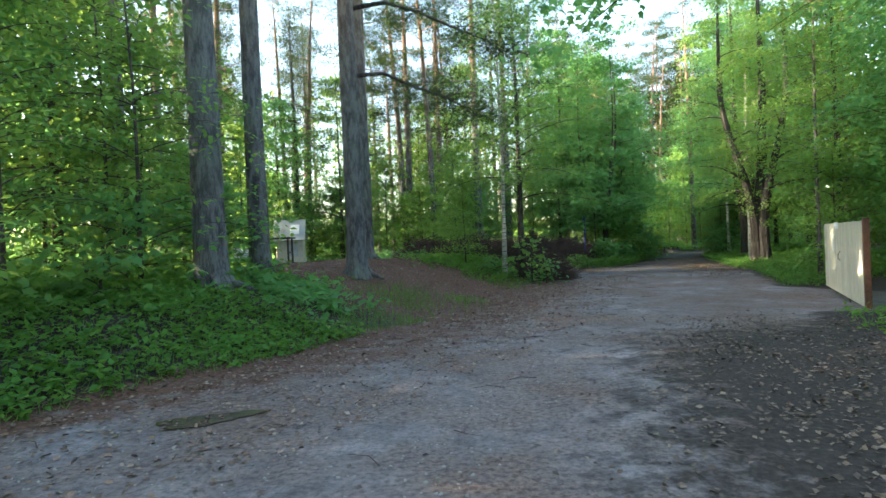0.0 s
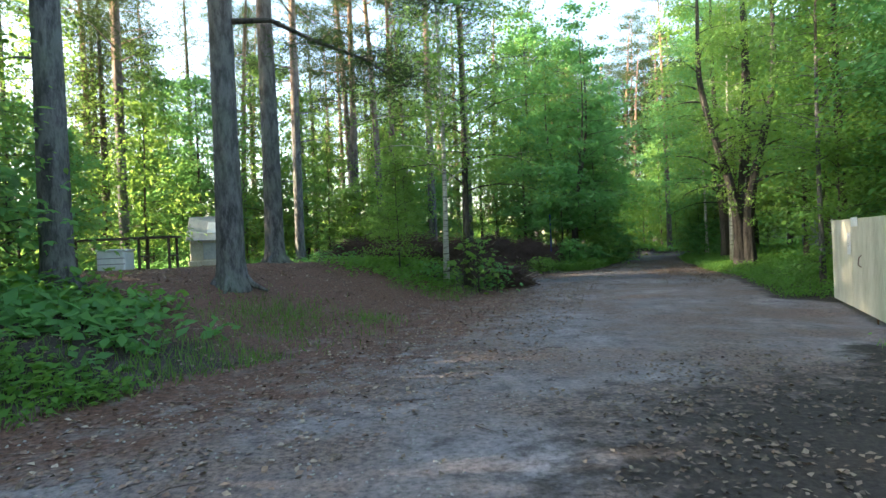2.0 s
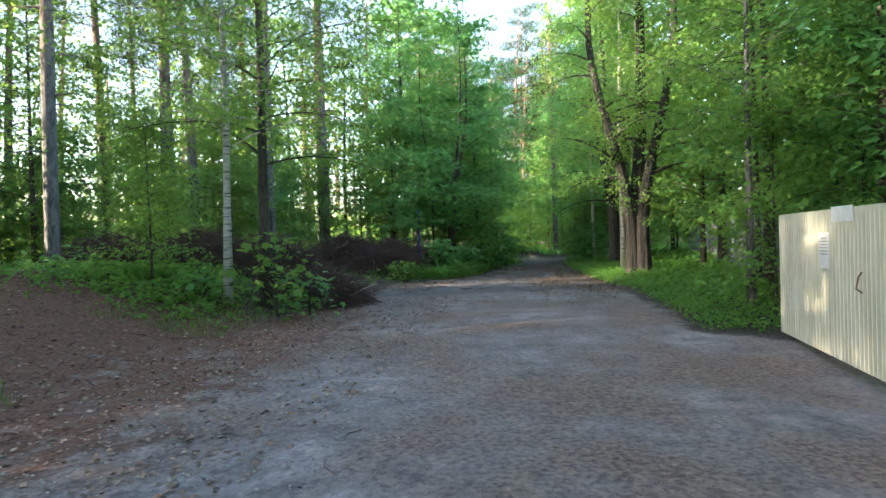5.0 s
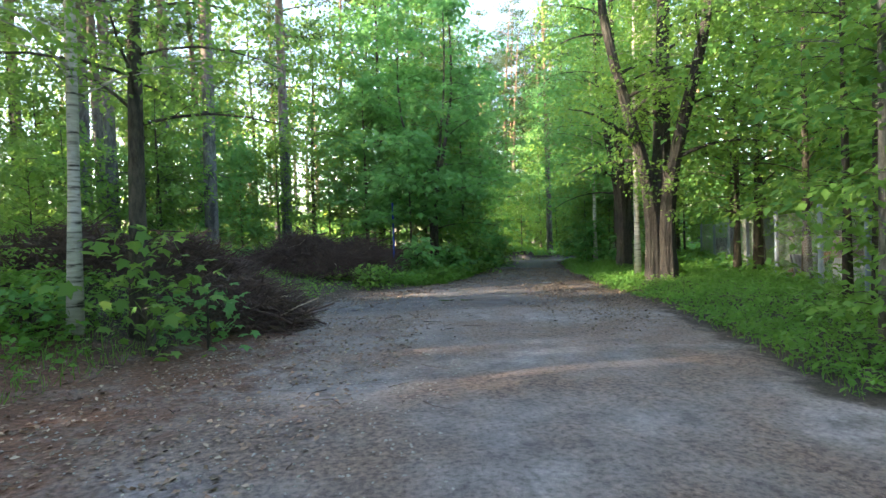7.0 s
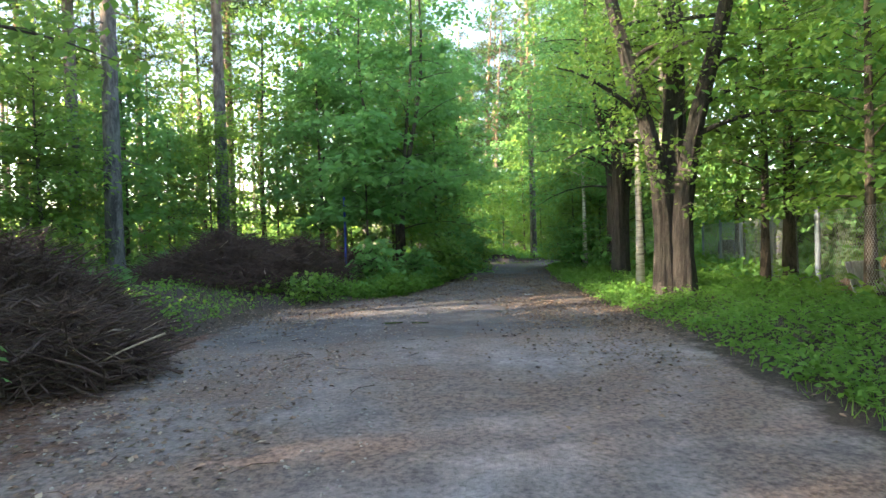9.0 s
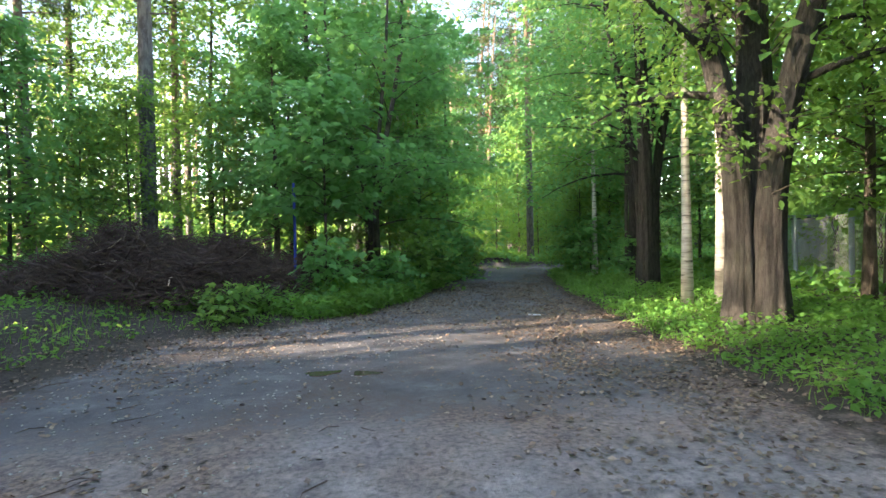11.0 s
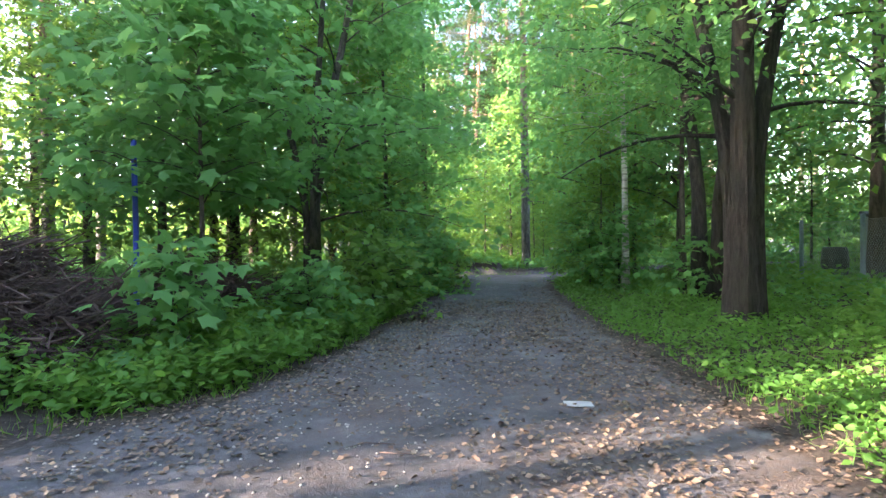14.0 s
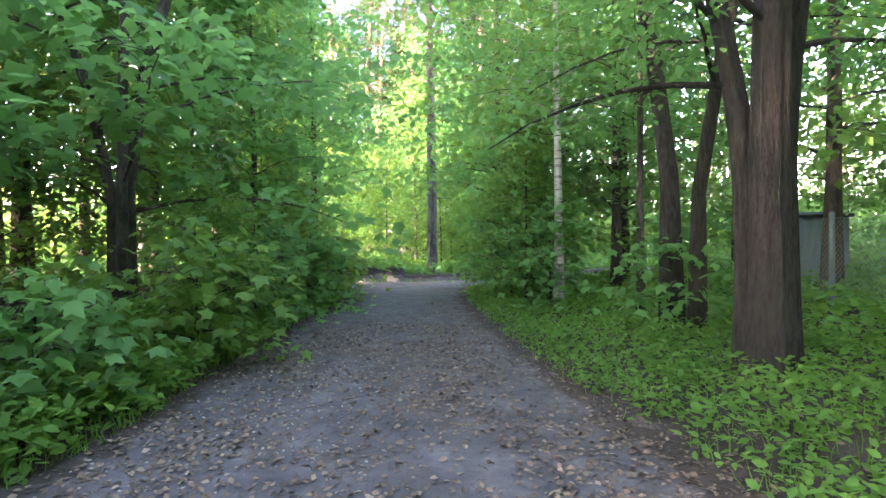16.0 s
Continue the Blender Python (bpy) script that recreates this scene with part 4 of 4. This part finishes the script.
for i, (x, y, h, reach, n, size) in enumerate([(1.35, 19.0, 1.5, 0.75, 150, 0.16), (0.1, 18.9, 0.5, 0.45, 120, 0.11), (1.9, 19.6, 0.8, 0.6, 130, 0.13),
                                              (4.3, 28.1, 0.6, 0.5, 200, 0.13), (5.9, 29.9, 1.3, 0.7, 350, 0.18), (7.3, 31.7, 1.0, 0.8, 420, 0.15), (8.4, 33.4, 1.5, 0.9, 700, 0.15),
                                              (9.2, 35.9, 1.7, 1.0, 800, 0.15), (10.4, 38.2, 1.6, 1.0, 800, 0.15), (11.2, 40.2, 1.6, 1.0, 800, 0.15), (14.5, 35.4, 2.0, 1.0, 900, 0.14),
                                              (14.9, 37.6, 2.2, 1.0, 900, 0.14), (15.7, 39.6, 2.4, 1.1, 900, 0.14), (14.2, 32.0, 1.2, 0.8, 420, 0.14), (-5.6, 8.0, 1.4, 1.0, 500, 0.14),
                                              (-5.9, 5.3, 1.2, 0.9, 450, 0.14), (-5.3, 9.9, 1.8, 1.1, 600, 0.14), (-6.2, 11.8, 1.7, 1.1, 500, 0.14), (-5.2, 6.9, 0.6, 0.5, 140, 0.13)]):
    shrub(x, y, h, reach, n, size, 100 + i, None if i % 3 else M_LINDEN)


def brush_heap(label, x, y, rx, ry, h, count, seed):
    """A heap of cut twigs and branches, lying across one another."""
    rr = random.Random(seed)
    heap = tagged(new("brush_heap"), label, "brush heap")
    heap.matrix_basis = pose(x, y, hz(x, y))
    def stick(ln, r0, sides):
        u, v = rr.uniform(-1, 1), rr.uniform(-1, 1)
        while u * u + v * v > 1:
            u, v = rr.uniform(-1, 1), rr.uniform(-1, 1)
        top = h * (1 - (u * u + v * v)) ** 0.6 * rr.uniform(0.5, 1.08) * (0.85 + 0.3 * float(wave(u * rx * 1.6 + seed, v * ry * 1.6)))
        floor_z = hz(x + u * rx, y + v * ry) - hz(x, y)
        p = Vector((u * rx, v * ry, floor_z + max(0.03, top)))
        an, rise = rr.uniform(0, 6.3), rr.uniform(-0.6, 0.75)
        d = Vector((math.cos(an), math.sin(an), rise)) * ln / 2
        k = Vector((rr.uniform(-1, 1), rr.uniform(-1, 1), rr.uniform(-0.6, 0.8))) * ln * 0.17
        ends = [p - d, p - d * 0.4 + k, p + d * 0.35 + k * 0.6, p + d]
        for q in ends:
            q.z = max(q.z, floor_z + 0.02)
        return ends, [r0, r0 * 0.8, r0 * 0.6, r0 * 0.25], sides
    twigs = Shape()
    for i in range(count):
        twigs.tube(*stick(rr.uniform(0.3, 1.2), rr.uniform(0.003, 0.009), 3))
    core = Shape()
    for i in range(count // 6):
        core.tube(*stick(rr.uniform(0.6, 1.4), rr.uniform(0.008, 0.017), 5))
    tagged(part("twig", twigs, M_TWIG, heap), kind="stuff")
    tagged(part("cut_branch", core, M_TWIG, heap, "thicker dark branches"), kind="stuff")
    for i in range(12):
        part("branch", Shape().tube(*stick(rr.uniform(0.4, 1.1), rr.uniform(0.007, 0.016), 6)), M_PALETWIG, heap, "pale peeled branch")


brush_heap("tall heap of dark cut twigs beside the track", 0.95, 23.0, 1.5, 1.2, 0.66, 4600, 1)
brush_heap("long heap of grey-brown cut branches beside the track", 2.7, 29.9, 2.6, 1.5, 1.12, 6500, 2)
brush_heap("low heap of reddish cut twigs behind the birch", -1.5, 21.6, 2.3, 1.0, 0.75, 3000, 3)
brush_heap("low heap of dead twigs in front of the bushes", 2.0, 21.2, 1.0, 0.8, 0.62, 1800, 4)
brush_heap("low heap of brown twigs behind the young maple", 5.6, 32.8, 1.6, 0.7, 0.6, 1000, 5)

# ---- things ----


def steel(name, col, rough=0.5, metal=0.0):
    return surface(name, tuple(c * 0.65 for c in col), col, 2.2, rough, depth=0.002, strength=0.3, metal=metal)


M_CREAM = surface("cream painted sheet", (0.38, 0.375, 0.27), (0.68, 0.66, 0.56), 1.4, 0.55, (3, 3, 0.5), 0.002, 0.25)
M_RUST = surface("rusty brown steel", (0.05, 0.02, 0.012), (0.16, 0.07, 0.04), 6, 0.85, depth=0.003)
M_PAPER = surface("weathered paper", (0.5, 0.52, 0.52), (0.78, 0.8, 0.8), 3, 0.7, depth=0.002)
M_PRINT = surface("grey print", (0.18, 0.18, 0.2), (0.3, 0.3, 0.32), 8, 0.8, depth=0.001)
M_POST = steel("blue-grey painted steel", (0.2, 0.26, 0.33), 0.5)
M_WIRE = steel("galvanised wire", (0.34, 0.36, 0.37), 0.45, 0.6)
M_BLUE = steel("blue painted steel", (0.02, 0.05, 0.32), 0.4)
M_BLACK = surface("black plastic", (0.008, 0.008, 0.009), (0.03, 0.03, 0.032), 4, 0.5, depth=0.002)
M_DARKWOOD = surface("dark weathered wood", (0.02, 0.017, 0.014), (0.075, 0.062, 0.05), 5, 0.85, (1, 6, 6), 0.004)
M_WOOD = surface("grey weathered plank", (0.13, 0.11, 0.09), (0.32, 0.28, 0.23), 4, 0.85, (1, 8, 8), 0.004)
M_LOG = bark_material("log bark", (0.06, 0.035, 0.02), (0.3, 0.19, 0.11))
M_WHITE = surface("white plastic", (0.55, 0.58, 0.6), (0.78, 0.8, 0.8), 2, 0.4, depth=0.002)
M_MASONRY = surface("rendered masonry", (0.3, 0.28, 0.23), (0.55, 0.52, 0.44), 3, 0.9, depth=0.01)
M_SLATE = surface("grey fibre sheet", (0.22, 0.24, 0.26), (0.42, 0.44, 0.45), 2.5, 0.8, depth=0.004)
M_SHED = surface("blue-grey painted board", (0.16, 0.2, 0.25), (0.3, 0.36, 0.42), 3, 0.7, (4, 4, 0.5), 0.003)
M_TARP = surface("dark roofing felt", (0.02, 0.025, 0.035), (0.06, 0.07, 0.09), 4, 0.8, depth=0.004)
M_WATER, _nt, _b = nodes_of("muddy water")
_nt.links.new(ramp(_nt, tex(_nt, 2.0), [(0.3, (0.05, 0.038, 0.028)), (0.7, (0.11, 0.085, 0.062))]), _b.inputs["Base Color"])
_b.inputs["Roughness"].default_value = 0.22


def ribbed(length, low, high, pitch=0.2, deep=0.022, thick=0.003):
    """A trapezoid-ribbed sheet along x from 0, upright, with real thickness."""
    prof, x = [], 0.0
    while x < length - 1e-6:
        for dx, dy in ((0, 0), (pitch * 0.35, 0), (pitch * 0.45, deep), (pitch * 0.85, deep), (pitch * 0.95, 0)):
            if x + dx < length:
                prof.append((x + dx, dy))
        x += pitch
    prof.append((length, 0))
    s = Shape()
    n = len(prof)
    for dy in (0, -thick):
        for z in (low, high):
            s.v += [Vector((px, py + dy, z)) for px, py in prof]
    for i in range(n - 1):
        s.f += [(i, i + 1, n + i + 1, n + i), (2 * n + i + 1, 2 * n + i, 3 * n + i, 3 * n + i + 1), (i + 1, i, 2 * n + i, 2 * n + i + 1), (n + i, n + i + 1, 3 * n + i + 1, 3 * n + i)]
    s.f += [(0, n, 3 * n, 2 * n), (n - 1, 3 * n - 1, 4 * n - 1, 2 * n - 1)]
    return s


def gate():
    x0, y0, x1, y1 = 6.76, 10.6, 8.72, 15.25
    ln = math.hypot(x1 - x0, y1 - y0)
    g = tagged(new("gate"), "open cream sheet-metal gate leaf with paper notices", "gate")
    g.matrix_basis = pose(x0, y0, 0, 0, 0, math.degrees(math.atan2(y1 - y0, x1 - x0)))
    k, edges = 0, [0.06, ln * 0.33, ln * 0.66, ln]
    for e0, e1 in zip(edges, edges[1:]):
        sh = ribbed(e1 - e0 - 0.004, -0.1, 1.5, 0.085, 0.007)
        for v in sh.v:
            v.x += e0
        part("sheet", sh, M_CREAM, g, "cream ribbed metal sheet")
    for z in (-0.02, 0.7, 1.42):
        part("rail", Shape().box((ln, 0.04, 0.05), pose(ln / 2, -0.03, z)), M_RUST, g, "rusty steel rail")
    ground_z = hz(x0, y0)
    part("post", Shape().box((0.1, 0.1, 1.75 - ground_z), pose(-0.01, -0.01, (1.55 + ground_z - 0.2) / 2)), M_RUST, g, "rusty brown steel post")
    pz = hz(x0 + (x1 - x0) * 0.38, y0 + (y1 - y0) * 0.38)
    part("drop_bolt", Shape().tube([(ln * 0.38, -0.03, pz - 0.02), (ln * 0.38, -0.03, 0.3)], [0.012, 0.012], 8), M_RUST, g)
    part("handle", Shape().tube([(ln * 0.52, 0.015, 0.66), (ln * 0.52 + 0.01, 0.06, 0.7), (ln * 0.52 - 0.03, 0.055, 0.82), (ln * 0.52, 0.015, 0.86)], [0.008] * 4, 6), M_RUST, g)
    for cx, cz, w, h, label in ((ln * 0.69, 1.05, 0.27, 0.4, "white printed notice"), (ln * 0.6, 1.44, 0.5, 0.16, "torn pale sheet")):
        n = part("notice", Shape().box((w, 0.004, h), pose(cx, 0.018, cz), 0), M_PAPER, g, label)
        if h > 0.2:
            for i in range(6):
                part("line_of_print", Shape().box((w * (0.75 if i else 0.5), 0.003, 0.012), pose(cx, 0.0225, cz + h * 0.34 - i * 0.035), 0), M_PRINT, n)


gate()


def wire_fence():
    f = tagged(new("fence"), "chain-link fence on blue-grey steel posts", "fence")
    line = [(12.2, 19.6), (13.2, 21.6), (14.65, 24.5), (16.1, 27.4), (17.5, 30.2), (18.9, 33.0), (20.2, 35.8)]
    for x, y in line:
        z = hz(x, y)
        part("post", Shape().tube([(x, y, z - 0.2), (x, y, z + 1.65), (x, y, z + 1.67)], [0.05, 0.05, 0.03], 10), M_POST, f)
    for (x0, y0), (x1, y1) in zip(line, line[1:]):
        ln = math.hypot(x1 - x0, y1 - y0)
        d = Vector(((x1 - x0) / ln, (y1 - y0) / ln, 0))
        p0 = Vector((x0, y0, hz(x0, y0) + 0.05))
        wires, hgt, step = Shape(), 1.5, 0.1
        for sgn in (1, -1):
            u = -hgt
            while u < ln + (hgt if sgn < 0 else 0):
                a0, b0 = u, 0.0
                a1, b1 = u + sgn * hgt, hgt
                pts = []
                for a_, b_ in ((a0, b0), (a1, b1)):
                    pts.append([a_, b_])
                for q, other in ((pts[0], pts[1]), (pts[1], pts[0])):
                    for lim in (0.0, ln):
                        if (q[0] < 0 and lim == 0) or (q[0] > ln and lim == ln):
                            t = (lim - other[0]) / (q[0] - other[0]) if q[0] != other[0] else 0
                            q[1] = other[1] + (q[1] - other[1]) * t
                            q[0] = lim
                if 0 <= min(pts[0][0], pts[1][0]) and max(pts[0][0], pts[1][0]) <= ln and abs(pts[0][0] - pts[1][0]) > 0.01:
                    wires.tube([p0 + d * a_ + Vector((0, 0, b_)) for a_, b_ in pts], [0.0028, 0.0028], 3)
                u += step
        tagged(part("wire_mesh", wires, M_WIRE, f), kind="stuff")
        part("top_wire", Shape().tube([p0 + Vector((0, 0, hgt)), Vector((x1, y1, hz(x1, y1) + 0.05 + hgt))], [0.004, 0.004], 4), M_WIRE, f)


wire_fence()


def well_house():
    w = tagged(new("well_house"), "small pale masonry well house with grey sheet roof", "well house")
    w.matrix_basis = pose(-9.3, 25.0, hz(-9.3, 25.0) + 0.34, 0, 0, 14) @ Matrix.Diagonal((0.7, 0.8, 1.06, 1))
    part("wall", Shape().box((1.7, 1.5, 1.0), pose(0, 0, 0.45), 0.02), M_MASONRY, w)
    part("plinth", Shape().box((1.85, 1.65, 0.5), pose(0, 0, -0.1), 0.02), M_MASONRY, w)
    for sx in (-1, 1):
        bm = bmesh.new()
        vs = [bm.verts.new((sx * 0.85 + dx, y, z)) for dx in (-0.04, 0.04) for y, z in ((-0.8, 0.95), (0.8, 0.95), (0, 1.75))]
        bm.faces.new(vs[:3]), bm.faces.new(vs[5:2:-1])
        for i in range(3):
            j = (i + 1) % 3
            bm.faces.new((vs[i], vs[i + 3], vs[j + 3], vs[j]))
        bmesh.ops.recalc_face_normals(bm, faces=bm.faces[:])
        part("gable", Shape().take(bm), M_MASONRY, w)
    for sy in (-1, 1):
        part("roof", Shape().box((2.0, 1.3, 0.04), pose(0, sy * 0.5, 1.33, -sy * 44), 0.01), M_SLATE, w, "weathered grey roof sheet")
    part("patch", Shape().box((0.55, 0.6, 0.02), pose(0.35, -0.53, 1.36, 44), 0.004), M_WHITE, w, "pale patch on the roof")
    part("ridge_cap", Shape().box((2.02, 0.16, 0.03), pose(0, 0, 1.79)), M_SLATE, w)
    part("hatch", Shape().box((0.7, 0.03, 0.6), pose(0.2, -0.765, 0.5)), M_SLATE, w, "grey sheet hatch")


well_house()


def long_bench():
    t = tagged(new("trestle_table"), "long dark table with thin metal legs under the pines", "table")
    zs = hz(-7.6, 16.8)
    t.matrix_basis = pose(-7.6, 16.8, zs, 0, 0, 2)
    part("tabletop", Shape().box((2.8, 0.55, 0.05), pose(0, 0, 0.76)), M_DARKWOOD, t)
    for x in (-1.3, 0.55, 1.3):
        for y in (-0.2, 0.2):
            part("leg", Shape().box((0.05, 0.05, 0.78), pose(x, y, 0.36), 0.004), M_DARKWOOD, t)
        part("crossbar", Shape().box((0.04, 0.4, 0.04), pose(x, 0, 0.3), 0.004), M_DARKWOOD, t)
    b = tagged(new("plastic_crate"), "white plastic box standing by the dark table", "box")
    b.matrix_basis = pose(-7.5, 16.4, hz(-7.5, 16.4), 0, 0, 4)
    part("body", Shape().box((0.68, 0.45, 0.46), pose(0, 0, 0.235), 0.03), M_WHITE, b)
    part("lid", Shape().box((0.72, 0.48, 0.06), pose(0, 0, 0.49), 0.015), M_WHITE, b)
    for z in (0.16, 0.3):
        part("ridge", Shape().box((0.69, 0.012, 0.02), pose(0, -0.226, z), 0.003), M_PRINT, b)


long_bench()


def fence_side():
    p = tagged(new("marker_pole"), "thin blue painted pole beside a brush heap", "pole")
    p.matrix_basis = pose(5.2, 31.1, hz(5.2, 31.1))
    part("shaft", Shape().tube([(0, 0, -0.2), (0.01, 0, 1.2), (0, 0, 2.3), (0, 0, 2.31)], [0.035, 0.034, 0.034, 0.02], 10), M_BLUE, p)
    b = tagged(new("barrel"), "black plastic barrel in the grass behind the fence", "barrel")
    b.matrix_basis = pose(21.3, 35.8, hz(21.3, 35.8))
    part("body", Shape().tube([(0, 0, 0), (0, 0, 0.08), (0, 0, 0.45), (0, 0, 0.85), (0, 0, 0.92)], [0.26, 0.3, 0.33, 0.3, 0.27], 20), M_BLACK, b, soft=True)
    for z in (0.28, 0.62):
        part("hoop", Shape().tube([(0, 0, z - 0.02), (0, 0, z), (0, 0, z + 0.02)], [0.325, 0.345, 0.325], 20), M_BLACK, b)
    s = tagged(new("garden_cabinet"), "blue-grey board cabinet with dark roof behind the fence", "cabinet")
    s.matrix_basis = pose(24.6, 36.9, hz(24.6, 36.9), 0, 0, -40)
    part("body", Shape().box((1.1, 0.9, 1.8), pose(0, 0, 0.9), 0.01), M_SHED, s)
    part("roof", Shape().box((1.3, 1.15, 0.1), pose(0, 0, 1.87, 6)), M_TARP, s, "dark felt roof")
    part("door", Shape().box((0.8, 0.03, 1.6), pose(0, -0.463, 0.88), 0.005), M_SHED, s)
    rr = random.Random(4)
    st = tagged(new("plank_stack"), "stack of grey weathered planks behind the fence", "planks")
    st.matrix_basis = pose(14.9, 22.3, hz(14.9, 22.3), 0, 0, 30)
    for lay in range(6):
        for i in range(4):
            part("plank", Shape().box((2.1 + rr.uniform(-0.2, 0.2), 0.14, 0.04), pose(rr.uniform(-0.1, 0.1), -0.25 + i * 0.165, 0.62 + lay * 0.1, 0, 0, rr.uniform(-1.5, 1.5))), M_WOOD, st)
        for x in (-0.8, 0.8):
            part("spacer", Shape().box((0.06, 0.66, 0.058), pose(x, 0, 0.57 + lay * 0.1), 0.004), M_WOOD, st)
    for x in (-0.8, 0.8):
        part("block", Shape().box((0.2, 0.6, 0.56), pose(x, 0, 0.26), 0.01), M_SLATE, st, "grey concrete block")
    for i, (x, y, an) in enumerate(((13.3, 22.9, 20), (13.9, 21.9, 35))):
        g = tagged(new("fibre_sheet"), "grey corrugated sheet leaning in the undergrowth", "sheet")
        g.matrix_basis = pose(x + 0.5, y, hz(x + 0.5, y), -14, 0, an)
        sh = ribbed(1.3, -0.02, 0.62, 0.15, 0.035, 0.006)
        part("sheet", sh, M_SLATE, g)
    lg = tagged(new("log"), "sunlit orange-barked log leaning in the grass", "log")
    lg.matrix_basis = pose(15.1, 23.7, hz(15.1, 23.7))
    part("stem", Shape().tube([(-0.8, -0.1, 0.08), (0, 0, 0.35), (1.0, 0.12, 0.85)], [0.13, 0.12, 0.1], 12, 0.05, rr), M_LOG, lg, soft=True)
    part("stub", Shape().tube([(0.1, 0.0, 0.38), (0.2, -0.25, 0.55)], [0.05, 0.03], 7), M_LOG, lg)
    part("support", Shape().tube([(0.9, 0.1, -0.1), (0.9, 0.1, 0.78)], [0.08, 0.07], 8), M_LOG, lg)


fence_side()


def puddle(x, y, rx, ry, turn):
    s = Shape()
    rr = random.Random(int(x * 10))
    n = 28
    ring = [(1 + 0.22 * math.sin(3 * i * 6.283 / n + 1) + rr.uniform(-0.08, 0.08)) for i in range(n)]
    for dz, k in ((0.0, 1.0), (-0.03, 0.9)):
        s.v += [Vector((rx * k * r * math.cos(i * 6.283 / n), ry * k * r * math.sin(i * 6.283 / n), dz)) for i, r in enumerate(ring)]
    s.f = [tuple(range(n)), tuple(reversed(range(n, 2 * n)))] + [(n + i, n + (i + 1) % n, (i + 1) % n, i) for i in range(n)]
    ob = tagged(new("puddle", s.mesh("puddle", M_WATER)), "shallow muddy puddle in the gravel", "puddle", kind="structure")
    ob.matrix_basis = pose(x, y, hz(x, y) + 0.01, 0, 0, turn)


puddle(-2.45, 4.45, 0.42, 0.15, 25)
puddle(5.9, 24.2, 0.17, 0.1, 10)
puddle(6.35, 24.1, 0.15, 0.09, -20)


def litter_card(x, y, w, d, turn):
    ob = tagged(new("scrap"), "flattened grey scrap lying on the track", "scrap")
    ob.matrix_basis = pose(x, y, hz(x, y) + 0.02, 1, 2, turn)
    part("sheet", Shape().box((w, d, 0.012), None, 0.004), M_SLATE, ob)


litter_card(9.57, 27.72, 0.24, 0.13, -15)
